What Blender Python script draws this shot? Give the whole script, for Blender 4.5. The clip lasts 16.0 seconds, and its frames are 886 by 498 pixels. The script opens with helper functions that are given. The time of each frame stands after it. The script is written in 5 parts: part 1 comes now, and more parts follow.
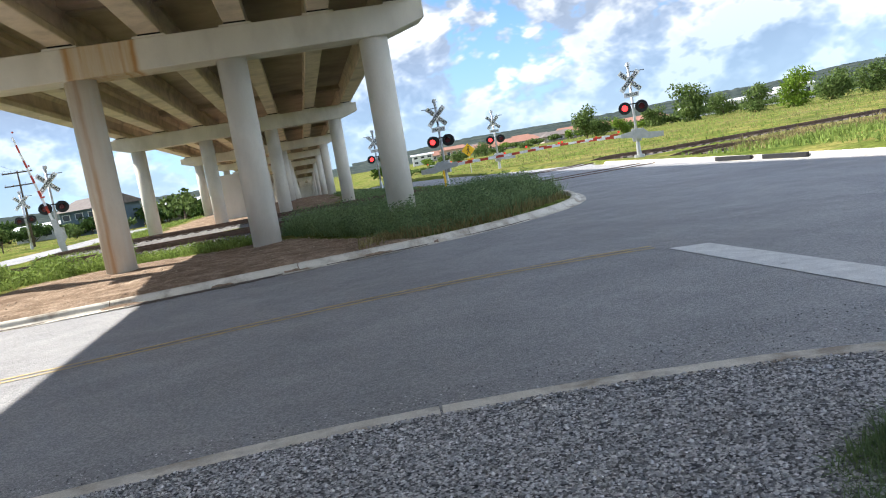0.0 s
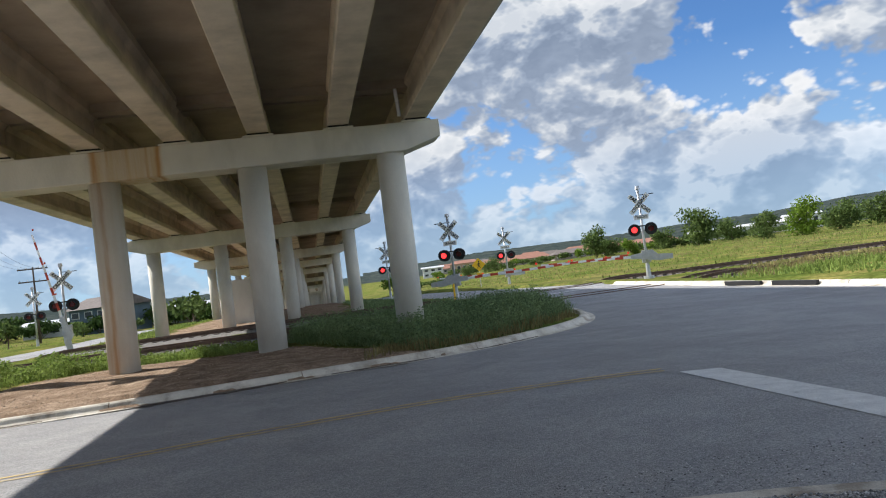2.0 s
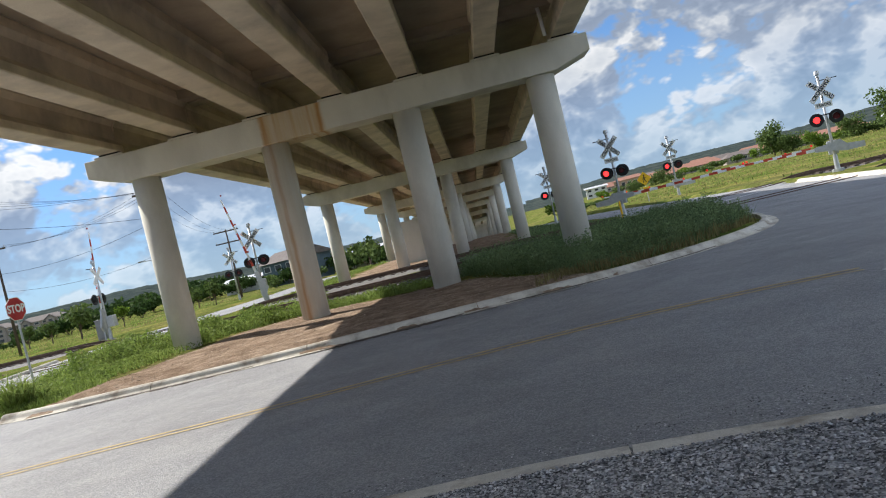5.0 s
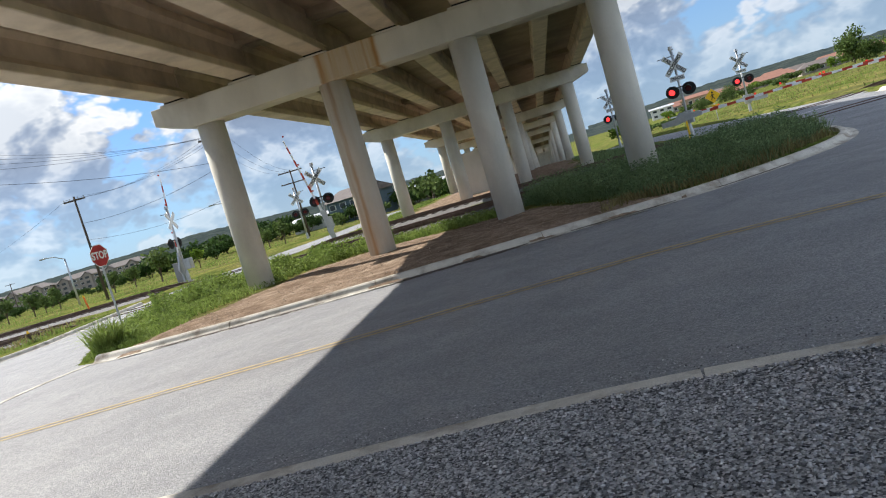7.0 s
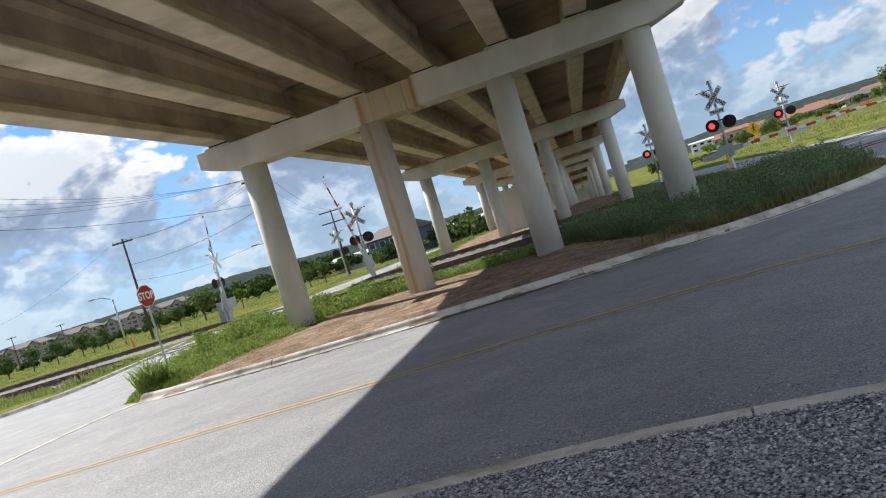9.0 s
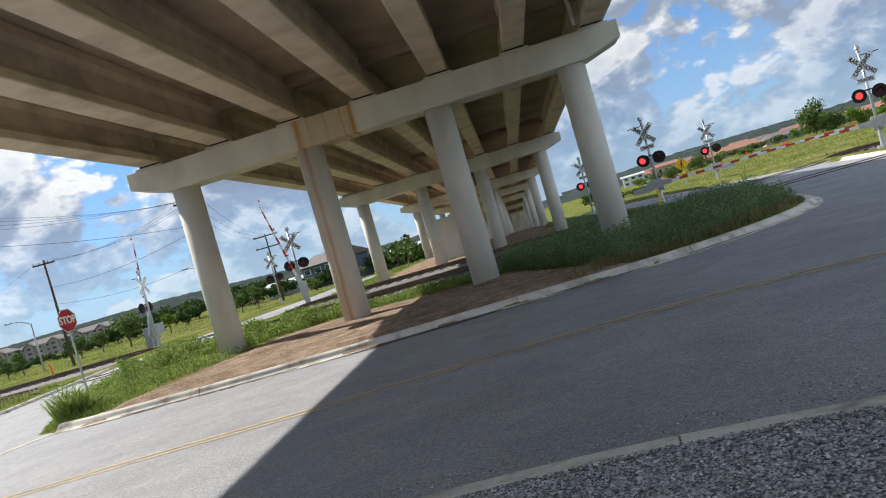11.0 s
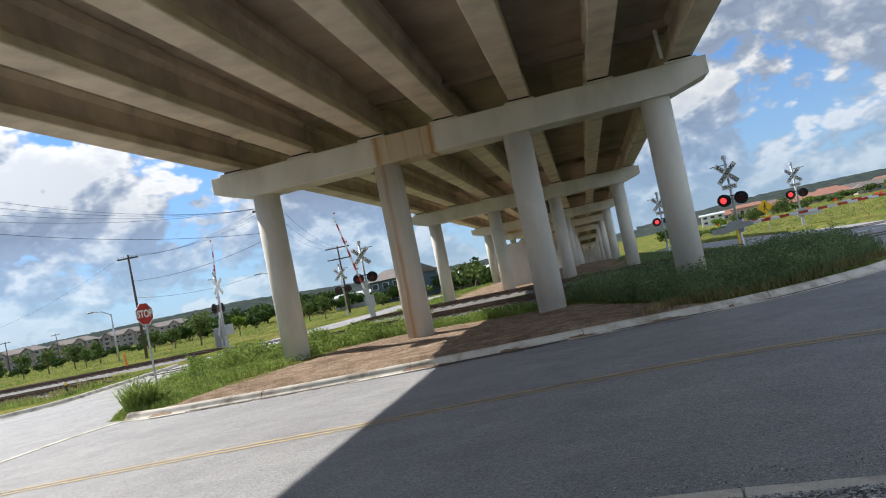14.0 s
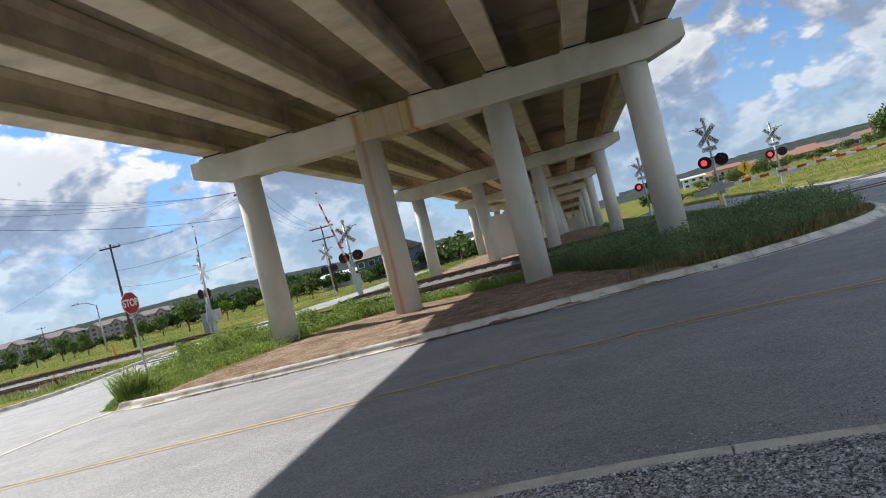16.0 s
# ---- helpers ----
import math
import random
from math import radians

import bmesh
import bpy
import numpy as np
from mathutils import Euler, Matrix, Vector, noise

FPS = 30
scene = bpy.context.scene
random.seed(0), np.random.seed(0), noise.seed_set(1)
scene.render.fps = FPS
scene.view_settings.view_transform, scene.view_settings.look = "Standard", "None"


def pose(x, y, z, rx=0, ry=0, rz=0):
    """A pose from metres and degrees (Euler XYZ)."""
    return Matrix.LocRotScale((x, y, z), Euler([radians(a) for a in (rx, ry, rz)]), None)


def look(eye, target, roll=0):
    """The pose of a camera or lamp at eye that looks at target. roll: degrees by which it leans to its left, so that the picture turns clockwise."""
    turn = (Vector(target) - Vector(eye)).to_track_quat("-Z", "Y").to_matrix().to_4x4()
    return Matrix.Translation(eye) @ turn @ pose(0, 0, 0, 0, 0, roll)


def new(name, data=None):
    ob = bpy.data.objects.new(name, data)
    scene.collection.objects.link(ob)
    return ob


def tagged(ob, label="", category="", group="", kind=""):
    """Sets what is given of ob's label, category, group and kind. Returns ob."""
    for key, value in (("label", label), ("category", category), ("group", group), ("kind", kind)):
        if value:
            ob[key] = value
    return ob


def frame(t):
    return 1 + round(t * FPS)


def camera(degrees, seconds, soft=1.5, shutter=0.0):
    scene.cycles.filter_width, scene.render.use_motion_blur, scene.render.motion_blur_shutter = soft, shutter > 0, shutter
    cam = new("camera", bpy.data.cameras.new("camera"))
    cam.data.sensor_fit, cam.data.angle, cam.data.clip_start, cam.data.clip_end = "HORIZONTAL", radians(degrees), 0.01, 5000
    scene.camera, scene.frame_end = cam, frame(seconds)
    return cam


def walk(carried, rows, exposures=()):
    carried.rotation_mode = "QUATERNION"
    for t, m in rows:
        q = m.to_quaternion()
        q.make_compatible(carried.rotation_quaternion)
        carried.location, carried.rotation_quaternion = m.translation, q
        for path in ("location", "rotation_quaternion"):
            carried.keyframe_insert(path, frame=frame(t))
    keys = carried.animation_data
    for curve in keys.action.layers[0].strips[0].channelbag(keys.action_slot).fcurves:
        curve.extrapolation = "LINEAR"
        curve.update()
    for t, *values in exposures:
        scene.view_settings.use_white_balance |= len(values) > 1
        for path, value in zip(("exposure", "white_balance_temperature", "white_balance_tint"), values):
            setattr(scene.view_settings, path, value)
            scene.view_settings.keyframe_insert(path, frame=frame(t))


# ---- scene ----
cam = camera(62.0, 16.0, soft=1.1)
PATH = [
    (0.0, pose(0.0, 0.0, 1.6, 82.993, 9.590, -10.965)),
    (0.5, pose(0.0, 0.0, 1.6, 86.330, 10.729, -8.430)),
    (1.0, pose(0.0, 0.0, 1.6, 91.447, 10.606, -5.617)),
    (1.5, pose(0.0, 0.0, 1.6, 93.500, 8.448, -7.946)),
    (2.0, pose(0.0, 0.0, 1.6, 91.879, 7.310, -10.162)),
    (2.5, pose(0.0, 0.0, 1.6, 89.956, 7.992, -6.157)),
    (3.0, pose(0.0, 0.0, 1.6, 88.822, 9.115, 3.277)),
    (3.5, pose(0.0, 0.0, 1.6, 88.890, 11.969, 8.380)),
    (4.0, pose(0.0, 0.0, 1.6, 89.241, 13.634, 8.278)),
    (4.2, pose(0.0, 0.0, 1.6, 89.246, 13.798, 7.109)),
    (6.3, pose(0.0, 0.0, 1.6, 87.087, 13.389, 0.139)),
    (6.5, pose(0.0, 0.0, 1.6, 86.088, 14.310, 2.676)),
    (7.0, pose(0.0, 0.0, 1.6, 84.614, 16.327, 7.662)),
    (7.5, pose(0.0, 0.0, 1.6, 85.272, 17.943, 8.714)),
    (8.0, pose(0.0, 0.0, 1.6, 86.615, 18.229, 10.160)),
    (8.2, pose(0.0, 0.0, 1.6, 87.139, 18.298, 10.990)),
    (10.3, pose(0.0, 0.0, 1.6, 89.257, 15.149, 9.223)),
    (10.5, pose(0.0, 0.0, 1.6, 89.085, 15.459, 8.674)),
    (11.0, pose(0.0, 0.0, 1.6, 89.101, 16.073, 5.681)),
    (11.5, pose(0.0, 0.0, 1.6, 89.840, 16.378, 1.727)),
    (12.0, pose(0.0, 0.0, 1.6, 90.568, 14.960, 0.031)),
    (12.5, pose(0.0, 0.0, 1.6, 92.310, 9.595, -0.463)),
    (13.0, pose(0.0, 0.0, 1.6, 93.003, 8.330, 1.133)),
    (13.5, pose(0.0, 0.0, 1.6, 92.700, 10.239, 7.495)),
    (14.0, pose(0.0, 0.0, 1.6, 92.174, 11.544, 11.148)),
    (14.5, pose(0.0, 0.0, 1.6, 91.570, 12.516, 11.444)),
    (15.0, pose(0.0, 0.0, 1.6, 90.763, 13.223, 10.921)),
    (15.5, pose(0.0, 0.0, 1.6, 90.147, 14.031, 10.339)),
    (16.0, pose(0.0, 0.0, 1.6, 89.941, 14.218, 9.987)),
]
EXPOSURES = [(0.0, 1.55, 6300, 10), (0.7, 1.28, 6300, 10), (1.4, 0.98, 6300, 10), (3.0, 0.92, 6300, 10), (5.5, 0.90, 6300, 10), (7.2, 0.94, 6300, 10), (8.2, 0.94, 6300, 10), (10.5, 0.92, 6300, 10), (16.0, 0.88, 6300, 10)]
walk(cam, PATH, EXPOSURES)

# ---- light ----
SUN_AZ, SUN_EL = -61.0, 38.6          # degrees from +y towards +x, and above the horizon
sun_dir = Vector((math.sin(radians(SUN_AZ)) * math.cos(radians(SUN_EL)), math.cos(radians(SUN_AZ)) * math.cos(radians(SUN_EL)), math.sin(radians(SUN_EL))))
sun = new("sun", bpy.data.lights.new("sun", "SUN"))
sun.data.energy, sun.data.angle, sun.data.color = 4.1, radians(0.6), (1.0, 0.94, 0.86)
sun.matrix_world = look(sun_dir * 100, (0, 0, 0))

world = bpy.data.worlds.new("sky")
scene.world = world
world.use_nodes = True


class Nodes:
    """Short hand for building node trees."""

    def __init__(self, tree, keep=False):
        self.t = tree
        if not keep:
            tree.nodes.clear()

    def n(self, kind, **kw):
        node = self.t.nodes.new(kind)
        for k, v in kw.items():
            if k == "ins":
                for slot, val in v.items():
                    if isinstance(val, bpy.types.NodeSocket):
                        self.t.links.new(val, node.inputs[slot])
                    else:
                        node.inputs[slot].default_value = val
            else:
                setattr(node, k, v)
        return node

    def math(self, op, a, b=0.0, c=0.0, clamp=False):
        return self.n("ShaderNodeMath", operation=op, use_clamp=clamp, ins={0: a, 1: b, 2: c}).outputs[0]

    def ramp(self, fac, stops, mode="LINEAR"):
        node = self.n("ShaderNodeValToRGB", ins={0: fac})
        node.color_ramp.interpolation = mode
        el = node.color_ramp.elements
        while len(el) < len(stops):
            el.new(0.5)
        for e, (p, c) in zip(el, stops):
            e.position, e.color = p, (*c, 1) if len(c) == 3 else c
        return node.outputs[0]

    def mix(self, fac, a, b, mode="MIX"):
        node = self.n("ShaderNodeMix", data_type="RGBA", blend_type=mode)
        for slot, v in ((0, fac), (6, a), (7, b)):
            if isinstance(v, bpy.types.NodeSocket):
                self.t.links.new(v, node.inputs[slot])
            else:
                node.inputs[slot].default_value = v if slot == 0 else (*v, 1)
        return node.outputs[2]

    def noise(self, vec, scale, detail=4.0, rough=0.55, lac=2.0):
        return self.n("ShaderNodeTexNoise", ins={"Vector": vec, "Scale": scale, "Detail": detail, "Roughness": rough, "Lacunarity": lac}).outputs[0]


def build_sky():
    k = Nodes(world.node_tree)
    sky = k.n("ShaderNodeTexSky", sky_type="NISHITA", sun_disc=False, sun_elevation=radians(SUN_EL), sun_rotation=radians(SUN_AZ), dust_density=0.2, air_density=1.0, ozone_density=2.5)
    d = k.n("ShaderNodeTexCoord").outputs["Generated"]
    sep = k.n("ShaderNodeSeparateXYZ", ins={0: d})
    zz = k.math("MAXIMUM", sep.outputs[2], 0.0)
    # heaped clouds: soft cells of several sizes on a broad pattern
    p = k.n("ShaderNodeVectorMath", operation="MULTIPLY", ins={0: d, 1: (1.0, 1.0, 1.55)}).outputs[0]
    p = k.n("ShaderNodeVectorMath", operation="ADD", ins={0: p, 1: (5.3, 2.2, 0.9)}).outputs[0]
    warp = k.n("ShaderNodeTexNoise", ins={"Vector": p, "Scale": 5.0, "Detail": 3.0, "Roughness": 0.5}).outputs["Color"]
    warp = k.n("ShaderNodeVectorMath", operation="MULTIPLY_ADD", ins={0: warp, 1: (0.06, 0.06, 0.06), 2: p}).outputs[0]
    lit = k.n("ShaderNodeVectorMath", operation="ADD", ins={0: warp, 1: (sun_dir.x * 0.022, sun_dir.y * 0.022, 0.04)}).outputs[0]

    def density(v):
        total = k.math("MULTIPLY", k.noise(v, 3.0, 2.0, 0.5), 1.0)
        for sc, amt in ((7.0, 0.20), (15.0, 0.17), (32.0, 0.12), (68.0, 0.07), (140.0, 0.035)):
            cell = k.n("ShaderNodeTexVoronoi", feature="SMOOTH_F1", ins={"Vector": v, "Scale": sc, "Smoothness": 0.25}).outputs["Distance"]
            total = k.math("MULTIPLY_ADD", cell, -amt, total)
        return total
    here, there = density(warp), density(lit)
    cover = k.n("ShaderNodeMapRange", interpolation_type="SMOOTHSTEP", ins={0: here, 1: 0.10, 2: 0.175}).outputs[0]
    edge = k.math("MULTIPLY_ADD", k.math("SUBTRACT", here, there), 7.5, 0.42, clamp=True)
    thin = k.n("ShaderNodeMapRange", ins={0: here, 1: 0.13, 2: 0.31, 3: 1.0, 4: 0.0}).outputs[0]
    shade = k.math("ADD", k.math("MULTIPLY", edge, 0.75), k.math("MULTIPLY", thin, 0.28), clamp=True)
    cloud = k.ramp(shade, [(0.0, (1.15, 1.42, 1.9)), (0.35, (1.65, 1.95, 2.45)), (0.6, (2.4, 2.62, 2.95)), (0.85, (3.5, 3.6, 3.7)), (1.0, (4.4, 4.35, 4.3))])
    # clouds opposite the sun are lit from the front, those round it glow
    facing = k.n("ShaderNodeVectorMath", operation="DOT_PRODUCT", ins={0: d, 1: tuple(sun_dir)}).outputs["Value"]
    glow = k.math("MULTIPLY", k.math("POWER", k.math("MAXIMUM", facing, 0.0), 9.0), 1.1)
    front = k.n("ShaderNodeMapRange", interpolation_type="SMOOTHSTEP", ins={0: facing, 1: 0.0, 2: -0.7, 3: 1.0, 4: 3.3}).outputs[0]
    phase = k.math("ADD", front, glow)
    cloud = k.mix(1.0, cloud, k.n("ShaderNodeCombineXYZ", ins={0: phase, 1: phase, 2: phase}).outputs[0], "MULTIPLY")
    blue = k.mix(1.0, sky.outputs[0], (0.33, 0.46, 0.62), "MULTIPLY")
    haze = k.n("ShaderNodeMapRange", ins={0: zz, 1: 0.0, 2: 0.25, 3: 1.0, 4: 0.0}).outputs[0]
    blue = k.mix(k.math("MULTIPLY", haze, 0.7), blue, (1.75, 2.5, 3.6))
    low = k.n("ShaderNodeMapRange", ins={0: zz, 1: 0.0, 2: 0.16, 3: 0.30, 4: 1.0}).outputs[0]
    col = k.mix(k.math("MULTIPLY", cover, low), blue, cloud)
    bg = k.n("ShaderNodeBackground", ins={0: col, 1: 0.115})
    k.n("ShaderNodeOutputWorld", ins={0: bg.outputs[0]})


build_sky()

# ---- materials ----
MATS = {}


def material(name, stops, scale=3.0, detail=6.0, rough=0.9, metal=0.0, bump=0.0, bump_scale=40.0, stain=None, stain_scale=0.4, stain_amt=0.5, spec=0.3, grain=0.0, grain_scale=120.0, vary=0.0, stretch=(1, 1, 1), emit=None, trans=0.0):
    """A surface with a noise-driven colour ramp, larger stains, fine grain and relief."""
    if name in MATS:
        return MATS[name]
    m = bpy.data.materials.new(name)
    m.use_nodes = True
    k = Nodes(m.node_tree)
    co = k.n("ShaderNodeNewGeometry").outputs["Position"]
    if stretch != (1, 1, 1):
        co = k.n("ShaderNodeVectorMath", operation="MULTIPLY", ins={0: co, 1: stretch}).outputs[0]
    f = k.noise(co, scale, detail, 0.6)
    col = k.ramp(f, stops)
    if stain:
        s = k.n("ShaderNodeMapRange", ins={0: k.noise(co, stain_scale, 5.0, 0.6), 1: 0.48, 2: 0.66, 3: 0.0, 4: stain_amt}).outputs[0]
        col = k.mix(s, col, stain)
    if grain:
        g = k.n("ShaderNodeMapRange", ins={0: k.noise(co, grain_scale, 2.0, 0.6), 1: 0.3, 2: 0.7, 3: 1 - grain, 4: 1 + grain}).outputs[0]
        col = k.mix(1.0, col, k.n("ShaderNodeCombineXYZ", ins={0: g, 1: g, 2: g}).outputs[0], "MULTIPLY")
    if vary:
        r = k.n("ShaderNodeMapRange", ins={0: k.n("ShaderNodeNewGeometry").outputs["Random Per Island"], 3: 1 - vary, 4: 1 + vary}).outputs[0]
        col = k.mix(1.0, col, k.n("ShaderNodeCombineXYZ", ins={0: r, 1: r, 2: r}).outputs[0], "MULTIPLY")
    b = k.n("ShaderNodeBsdfPrincipled", ins={"Base Color": col, "Roughness": rough, "Metallic": metal, "Specular IOR Level": spec})
    if bump:
        h = k.noise(co, bump_scale, 3.0, 0.6)
        b2 = k.n("ShaderNodeBump", ins={"Strength": bump, "Distance": 0.02, "Height": h})
        k.t.links.new(b2.outputs[0], b.inputs["Normal"])
    if emit:
        b.inputs["Emission Color"].default_value, b.inputs["Emission Strength"].default_value = (*emit[0], 1), emit[1]
    out = b.outputs[0]
    if trans:
        t = k.n("ShaderNodeBsdfTranslucent", ins={0: col})
        out = k.n("ShaderNodeMixShader", ins={0: trans, 1: out, 2: t.outputs[0]}).outputs[0]
    k.n("ShaderNodeOutputMaterial", ins={0: out})
    MATS[name] = m
    return m


def chips(name, cells, stops, amount, rough, bump, patch, patch_scale, tone, spec=0.12):
    """Stone chips bound in a surface: cells of random tone at two sizes, with larger worn patches."""
    m = bpy.data.materials.new(name)
    m.use_nodes = True
    k = Nodes(m.node_tree)
    co = k.n("ShaderNodeNewGeometry").outputs["Position"]
    v = k.n("ShaderNodeTexVoronoi", ins={"Vector": co, "Scale": cells})
    r = k.n("ShaderNodeSeparateXYZ", ins={0: v.outputs["Color"]}).outputs[0]
    f = k.math("ADD", k.math("MULTIPLY", r, amount), k.math("MULTIPLY", k.noise(co, 1.1, 8.0, 0.62), 1 - amount))
    col = k.ramp(f, stops)
    for sc, lo, hi, amt, c in ((patch_scale, 0.47, 0.62, 0.6, patch), (patch_scale * 2.7, 0.52, 0.68, 0.45, tone)):
        w = k.n("ShaderNodeMapRange", ins={0: k.noise(co, sc, 6.0, 0.65), 1: lo, 2: hi, 3: 0.0, 4: amt}).outputs[0]
        col = k.mix(w, col, k.mix(1.0, col, c, "MULTIPLY"))
    b = k.n("ShaderNodeBsdfPrincipled", ins={"Base Color": col, "Roughness": rough, "Specular IOR Level": spec})
    h = k.math("ADD", k.math("MULTIPLY", v.outputs["Distance"], -1.0), k.math("MULTIPLY", r, 0.5))
    bp = k.n("ShaderNodeBump", ins={"Strength": bump, "Distance": 0.6 / cells, "Height": h})
    k.t.links.new(bp.outputs[0], b.inputs["Normal"])
    k.n("ShaderNodeOutputMaterial", ins={0: b.outputs[0]})
    MATS[name] = m
    return m


def g3(v, tint=(1, 1, 1)):
    return tuple(v * c for c in tint)


WARM = (1.0, 0.95, 0.83)
concrete = material("concrete", [(0.3, g3(0.57, WARM)), (0.7, g3(0.70, WARM))], 1.2, 8, 0.92, bump=0.25, bump_scale=25, stain=(0.30, 0.26, 0.20), stain_scale=0.7, stain_amt=0.35, grain=0.08, stretch=(1, 1, 0.45))
girder_mat = material("girder_concrete", [(0.3, (0.54, 0.455, 0.345)), (0.7, (0.70, 0.60, 0.465))], 1.6, 8, 0.92, bump=0.25, bump_scale=20, stain=(0.27, 0.235, 0.19), stain_scale=0.7, stain_amt=0.5, grain=0.08)
# stained concrete, darker than the girders: shade of the bays is in the colour
shaded_soffit_mat = material("shaded_soffit_concrete", [(0.3, (0.36, 0.30, 0.225)), (0.7, (0.50, 0.42, 0.325))], 1.0, 8, 0.95, bump=0.2, stain=(0.22, 0.19, 0.155), stain_scale=0.35, stain_amt=0.5)
asphalt = chips("asphalt", 75.0, [(0.15, (0.165, 0.167, 0.173)), (0.5, (0.295, 0.295, 0.298)), (0.85, (0.46, 0.455, 0.445))], 0.45, 0.78, 0.6, (0.78, 0.77, 0.77), 0.28, (1.18, 1.17, 1.14), 0.25)
kerb_mat = material("kerb_concrete", [(0.3, (0.54, 0.505, 0.43)), (0.7, (0.70, 0.66, 0.575))], 2.5, 8, 0.92, bump=0.5, bump_scale=30, stain=(0.22, 0.17, 0.12), stain_scale=2.4, stain_amt=0.75, grain=0.16)
yellow_mat = material("yellow_paint", [(0.32, (0.34, 0.31, 0.26)), (0.48, (0.52, 0.40, 0.20)), (0.7, (0.62, 0.46, 0.20))], 5, 8, 0.85, grain=0.25, bump=0.4, bump_scale=95)
white_paint = material("white_paint", [(0.26, (0.30, 0.30, 0.3)), (0.36, (0.58, 0.58, 0.57)), (0.7, (0.76, 0.76, 0.74))], 5, 8, 0.85, grain=0.2, bump=0.4, bump_scale=95)
dirt = material("dirt", [(0.3, (0.17, 0.122, 0.086)), (0.5, (0.28, 0.208, 0.15)), (0.7, (0.40, 0.31, 0.23))], 3.4, 14, 0.97, spec=0.0, bump=1.0, bump_scale=34, stain=(0.15, 0.10, 0.07), stain_scale=1.0, stain_amt=0.45, grain=0.4, grain_scale=30)
clod_mat = material("clods", [(0.3, (0.22, 0.165, 0.12)), (0.7, (0.42, 0.34, 0.26))], 6, 5, 0.97, vary=0.4, spec=0.0)
steel = material("galvanised_steel", [(0.3, (0.42, 0.43, 0.44)), (0.7, (0.56, 0.57, 0.58))], 6, 5, 0.45, 0.6, grain=0.06)
black_paint = material("black_paint", [(0.3, (0.012, 0.012, 0.013)), (0.7, (0.025, 0.025, 0.026))], 8, 3, 0.55)
sign_white = material("sign_white", [(0.3, (0.80, 0.81, 0.82)), (0.7, (0.88, 0.88, 0.88))], 5, 4, 0.5)
sign_black = material("sign_black", [(0.3, (0.02, 0.02, 0.02)), (0.7, (0.035, 0.035, 0.035))], 5, 3, 0.5)
sign_red = material("sign_red", [(0.3, (0.40, 0.03, 0.035)), (0.7, (0.50, 0.05, 0.05))], 4, 4, 0.45)
sign_yellow = material("sign_yellow", [(0.3, (0.90, 0.52, 0.02)), (0.7, (0.95, 0.60, 0.03))], 4, 4, 0.45)
red_stripe = material("red_stripe", [(0.3, (0.42, 0.05, 0.03)), (0.7, (0.55, 0.08, 0.05))], 4, 4, 0.5)
lens_lit = material("lens_lit", [(0.3, (0.5, 0.01, 0.01)), (0.7, (0.6, 0.02, 0.02))], 4, 2, 0.3, emit=((1.0, 0.03, 0.03), 1.6))
gate_lens = material("gate_lens", [(0.3, (0.4, 0.01, 0.01)), (0.7, (0.5, 0.02, 0.02))], 4, 2, 0.3, emit=((1.0, 0.03, 0.02), 0.35))
lens_dark = material("lens_dark", [(0.3, (0.07, 0.006, 0.008)), (0.7, (0.11, 0.01, 0.012))], 4, 2, 0.25)
wood_pole = material("creosote_wood", [(0.3, (0.055, 0.042, 0.033)), (0.7, (0.12, 0.092, 0.07))], 3, 6, 0.9, stretch=(6, 6, 0.4))
rail_steel = material("rail_steel", [(0.3, (0.10, 0.065, 0.05)), (0.7, (0.19, 0.13, 0.10))], 5, 6, 0.6, 0.4)
tie_wood = material("tie_wood", [(0.3, (0.07, 0.055, 0.045)), (0.7, (0.14, 0.115, 0.095))], 4, 6, 0.95)
bearing_mat = material("bearing_rubber", [(0.3, (0.01, 0.01, 0.01)), (0.7, (0.02, 0.02, 0.02))], 4, 2, 0.8)
wire_mat = material("wire", [(0.3, (0.03, 0.03, 0.03)), (0.7, (0.05, 0.05, 0.05))], 4, 2, 0.7)
bark = material("bark", [(0.3, (0.07, 0.05, 0.038)), (0.7, (0.15, 0.115, 0.085))], 8, 6, 0.95, stretch=(3, 3, 0.6))
gravel_mat = chips("road_stone", 62.0, [(0.15, (0.06, 0.06, 0.063)), (0.5, (0.27, 0.27, 0.275)), (0.85, (0.66, 0.65, 0.64))], 0.8, 0.9, 1.0, (0.72, 0.72, 0.73), 0.9, (1.1, 1.1, 1.1))
ballast_mat = material("ballast", [(0.3, (0.09, 0.084, 0.078)), (0.5, (0.18, 0.17, 0.16)), (0.7, (0.32, 0.30, 0.28))], 14, 5, 0.95, bump=1.0, bump_scale=14, stain=(0.10, 0.09, 0.08), stain_scale=0.5, stain_amt=0.5)
ground_mat = material("meadow", [(0.30, (0.045, 0.075, 0.017)), (0.5, (0.115, 0.14, 0.032)), (0.64, (0.21, 0.19, 0.06))], 0.30, 12, 0.97, bump=1.0, bump_scale=4, stain=(0.17, 0.135, 0.07), stain_scale=0.16, stain_amt=0.6, grain=0.45, grain_scale=5, spec=0.0)
blade_mat = material("grass_blades", [(0.3, (0.12, 0.185, 0.08)), (0.7, (0.23, 0.30, 0.14))], 0.8, 5, 0.9, spec=0.05, vary=0.35, trans=0.3)
seed_mat = material("dry_grass", [(0.3, (0.20, 0.17, 0.075)), (0.7, (0.32, 0.27, 0.12))], 0.8, 5, 0.85, vary=0.3, trans=0.3, spec=0.08)
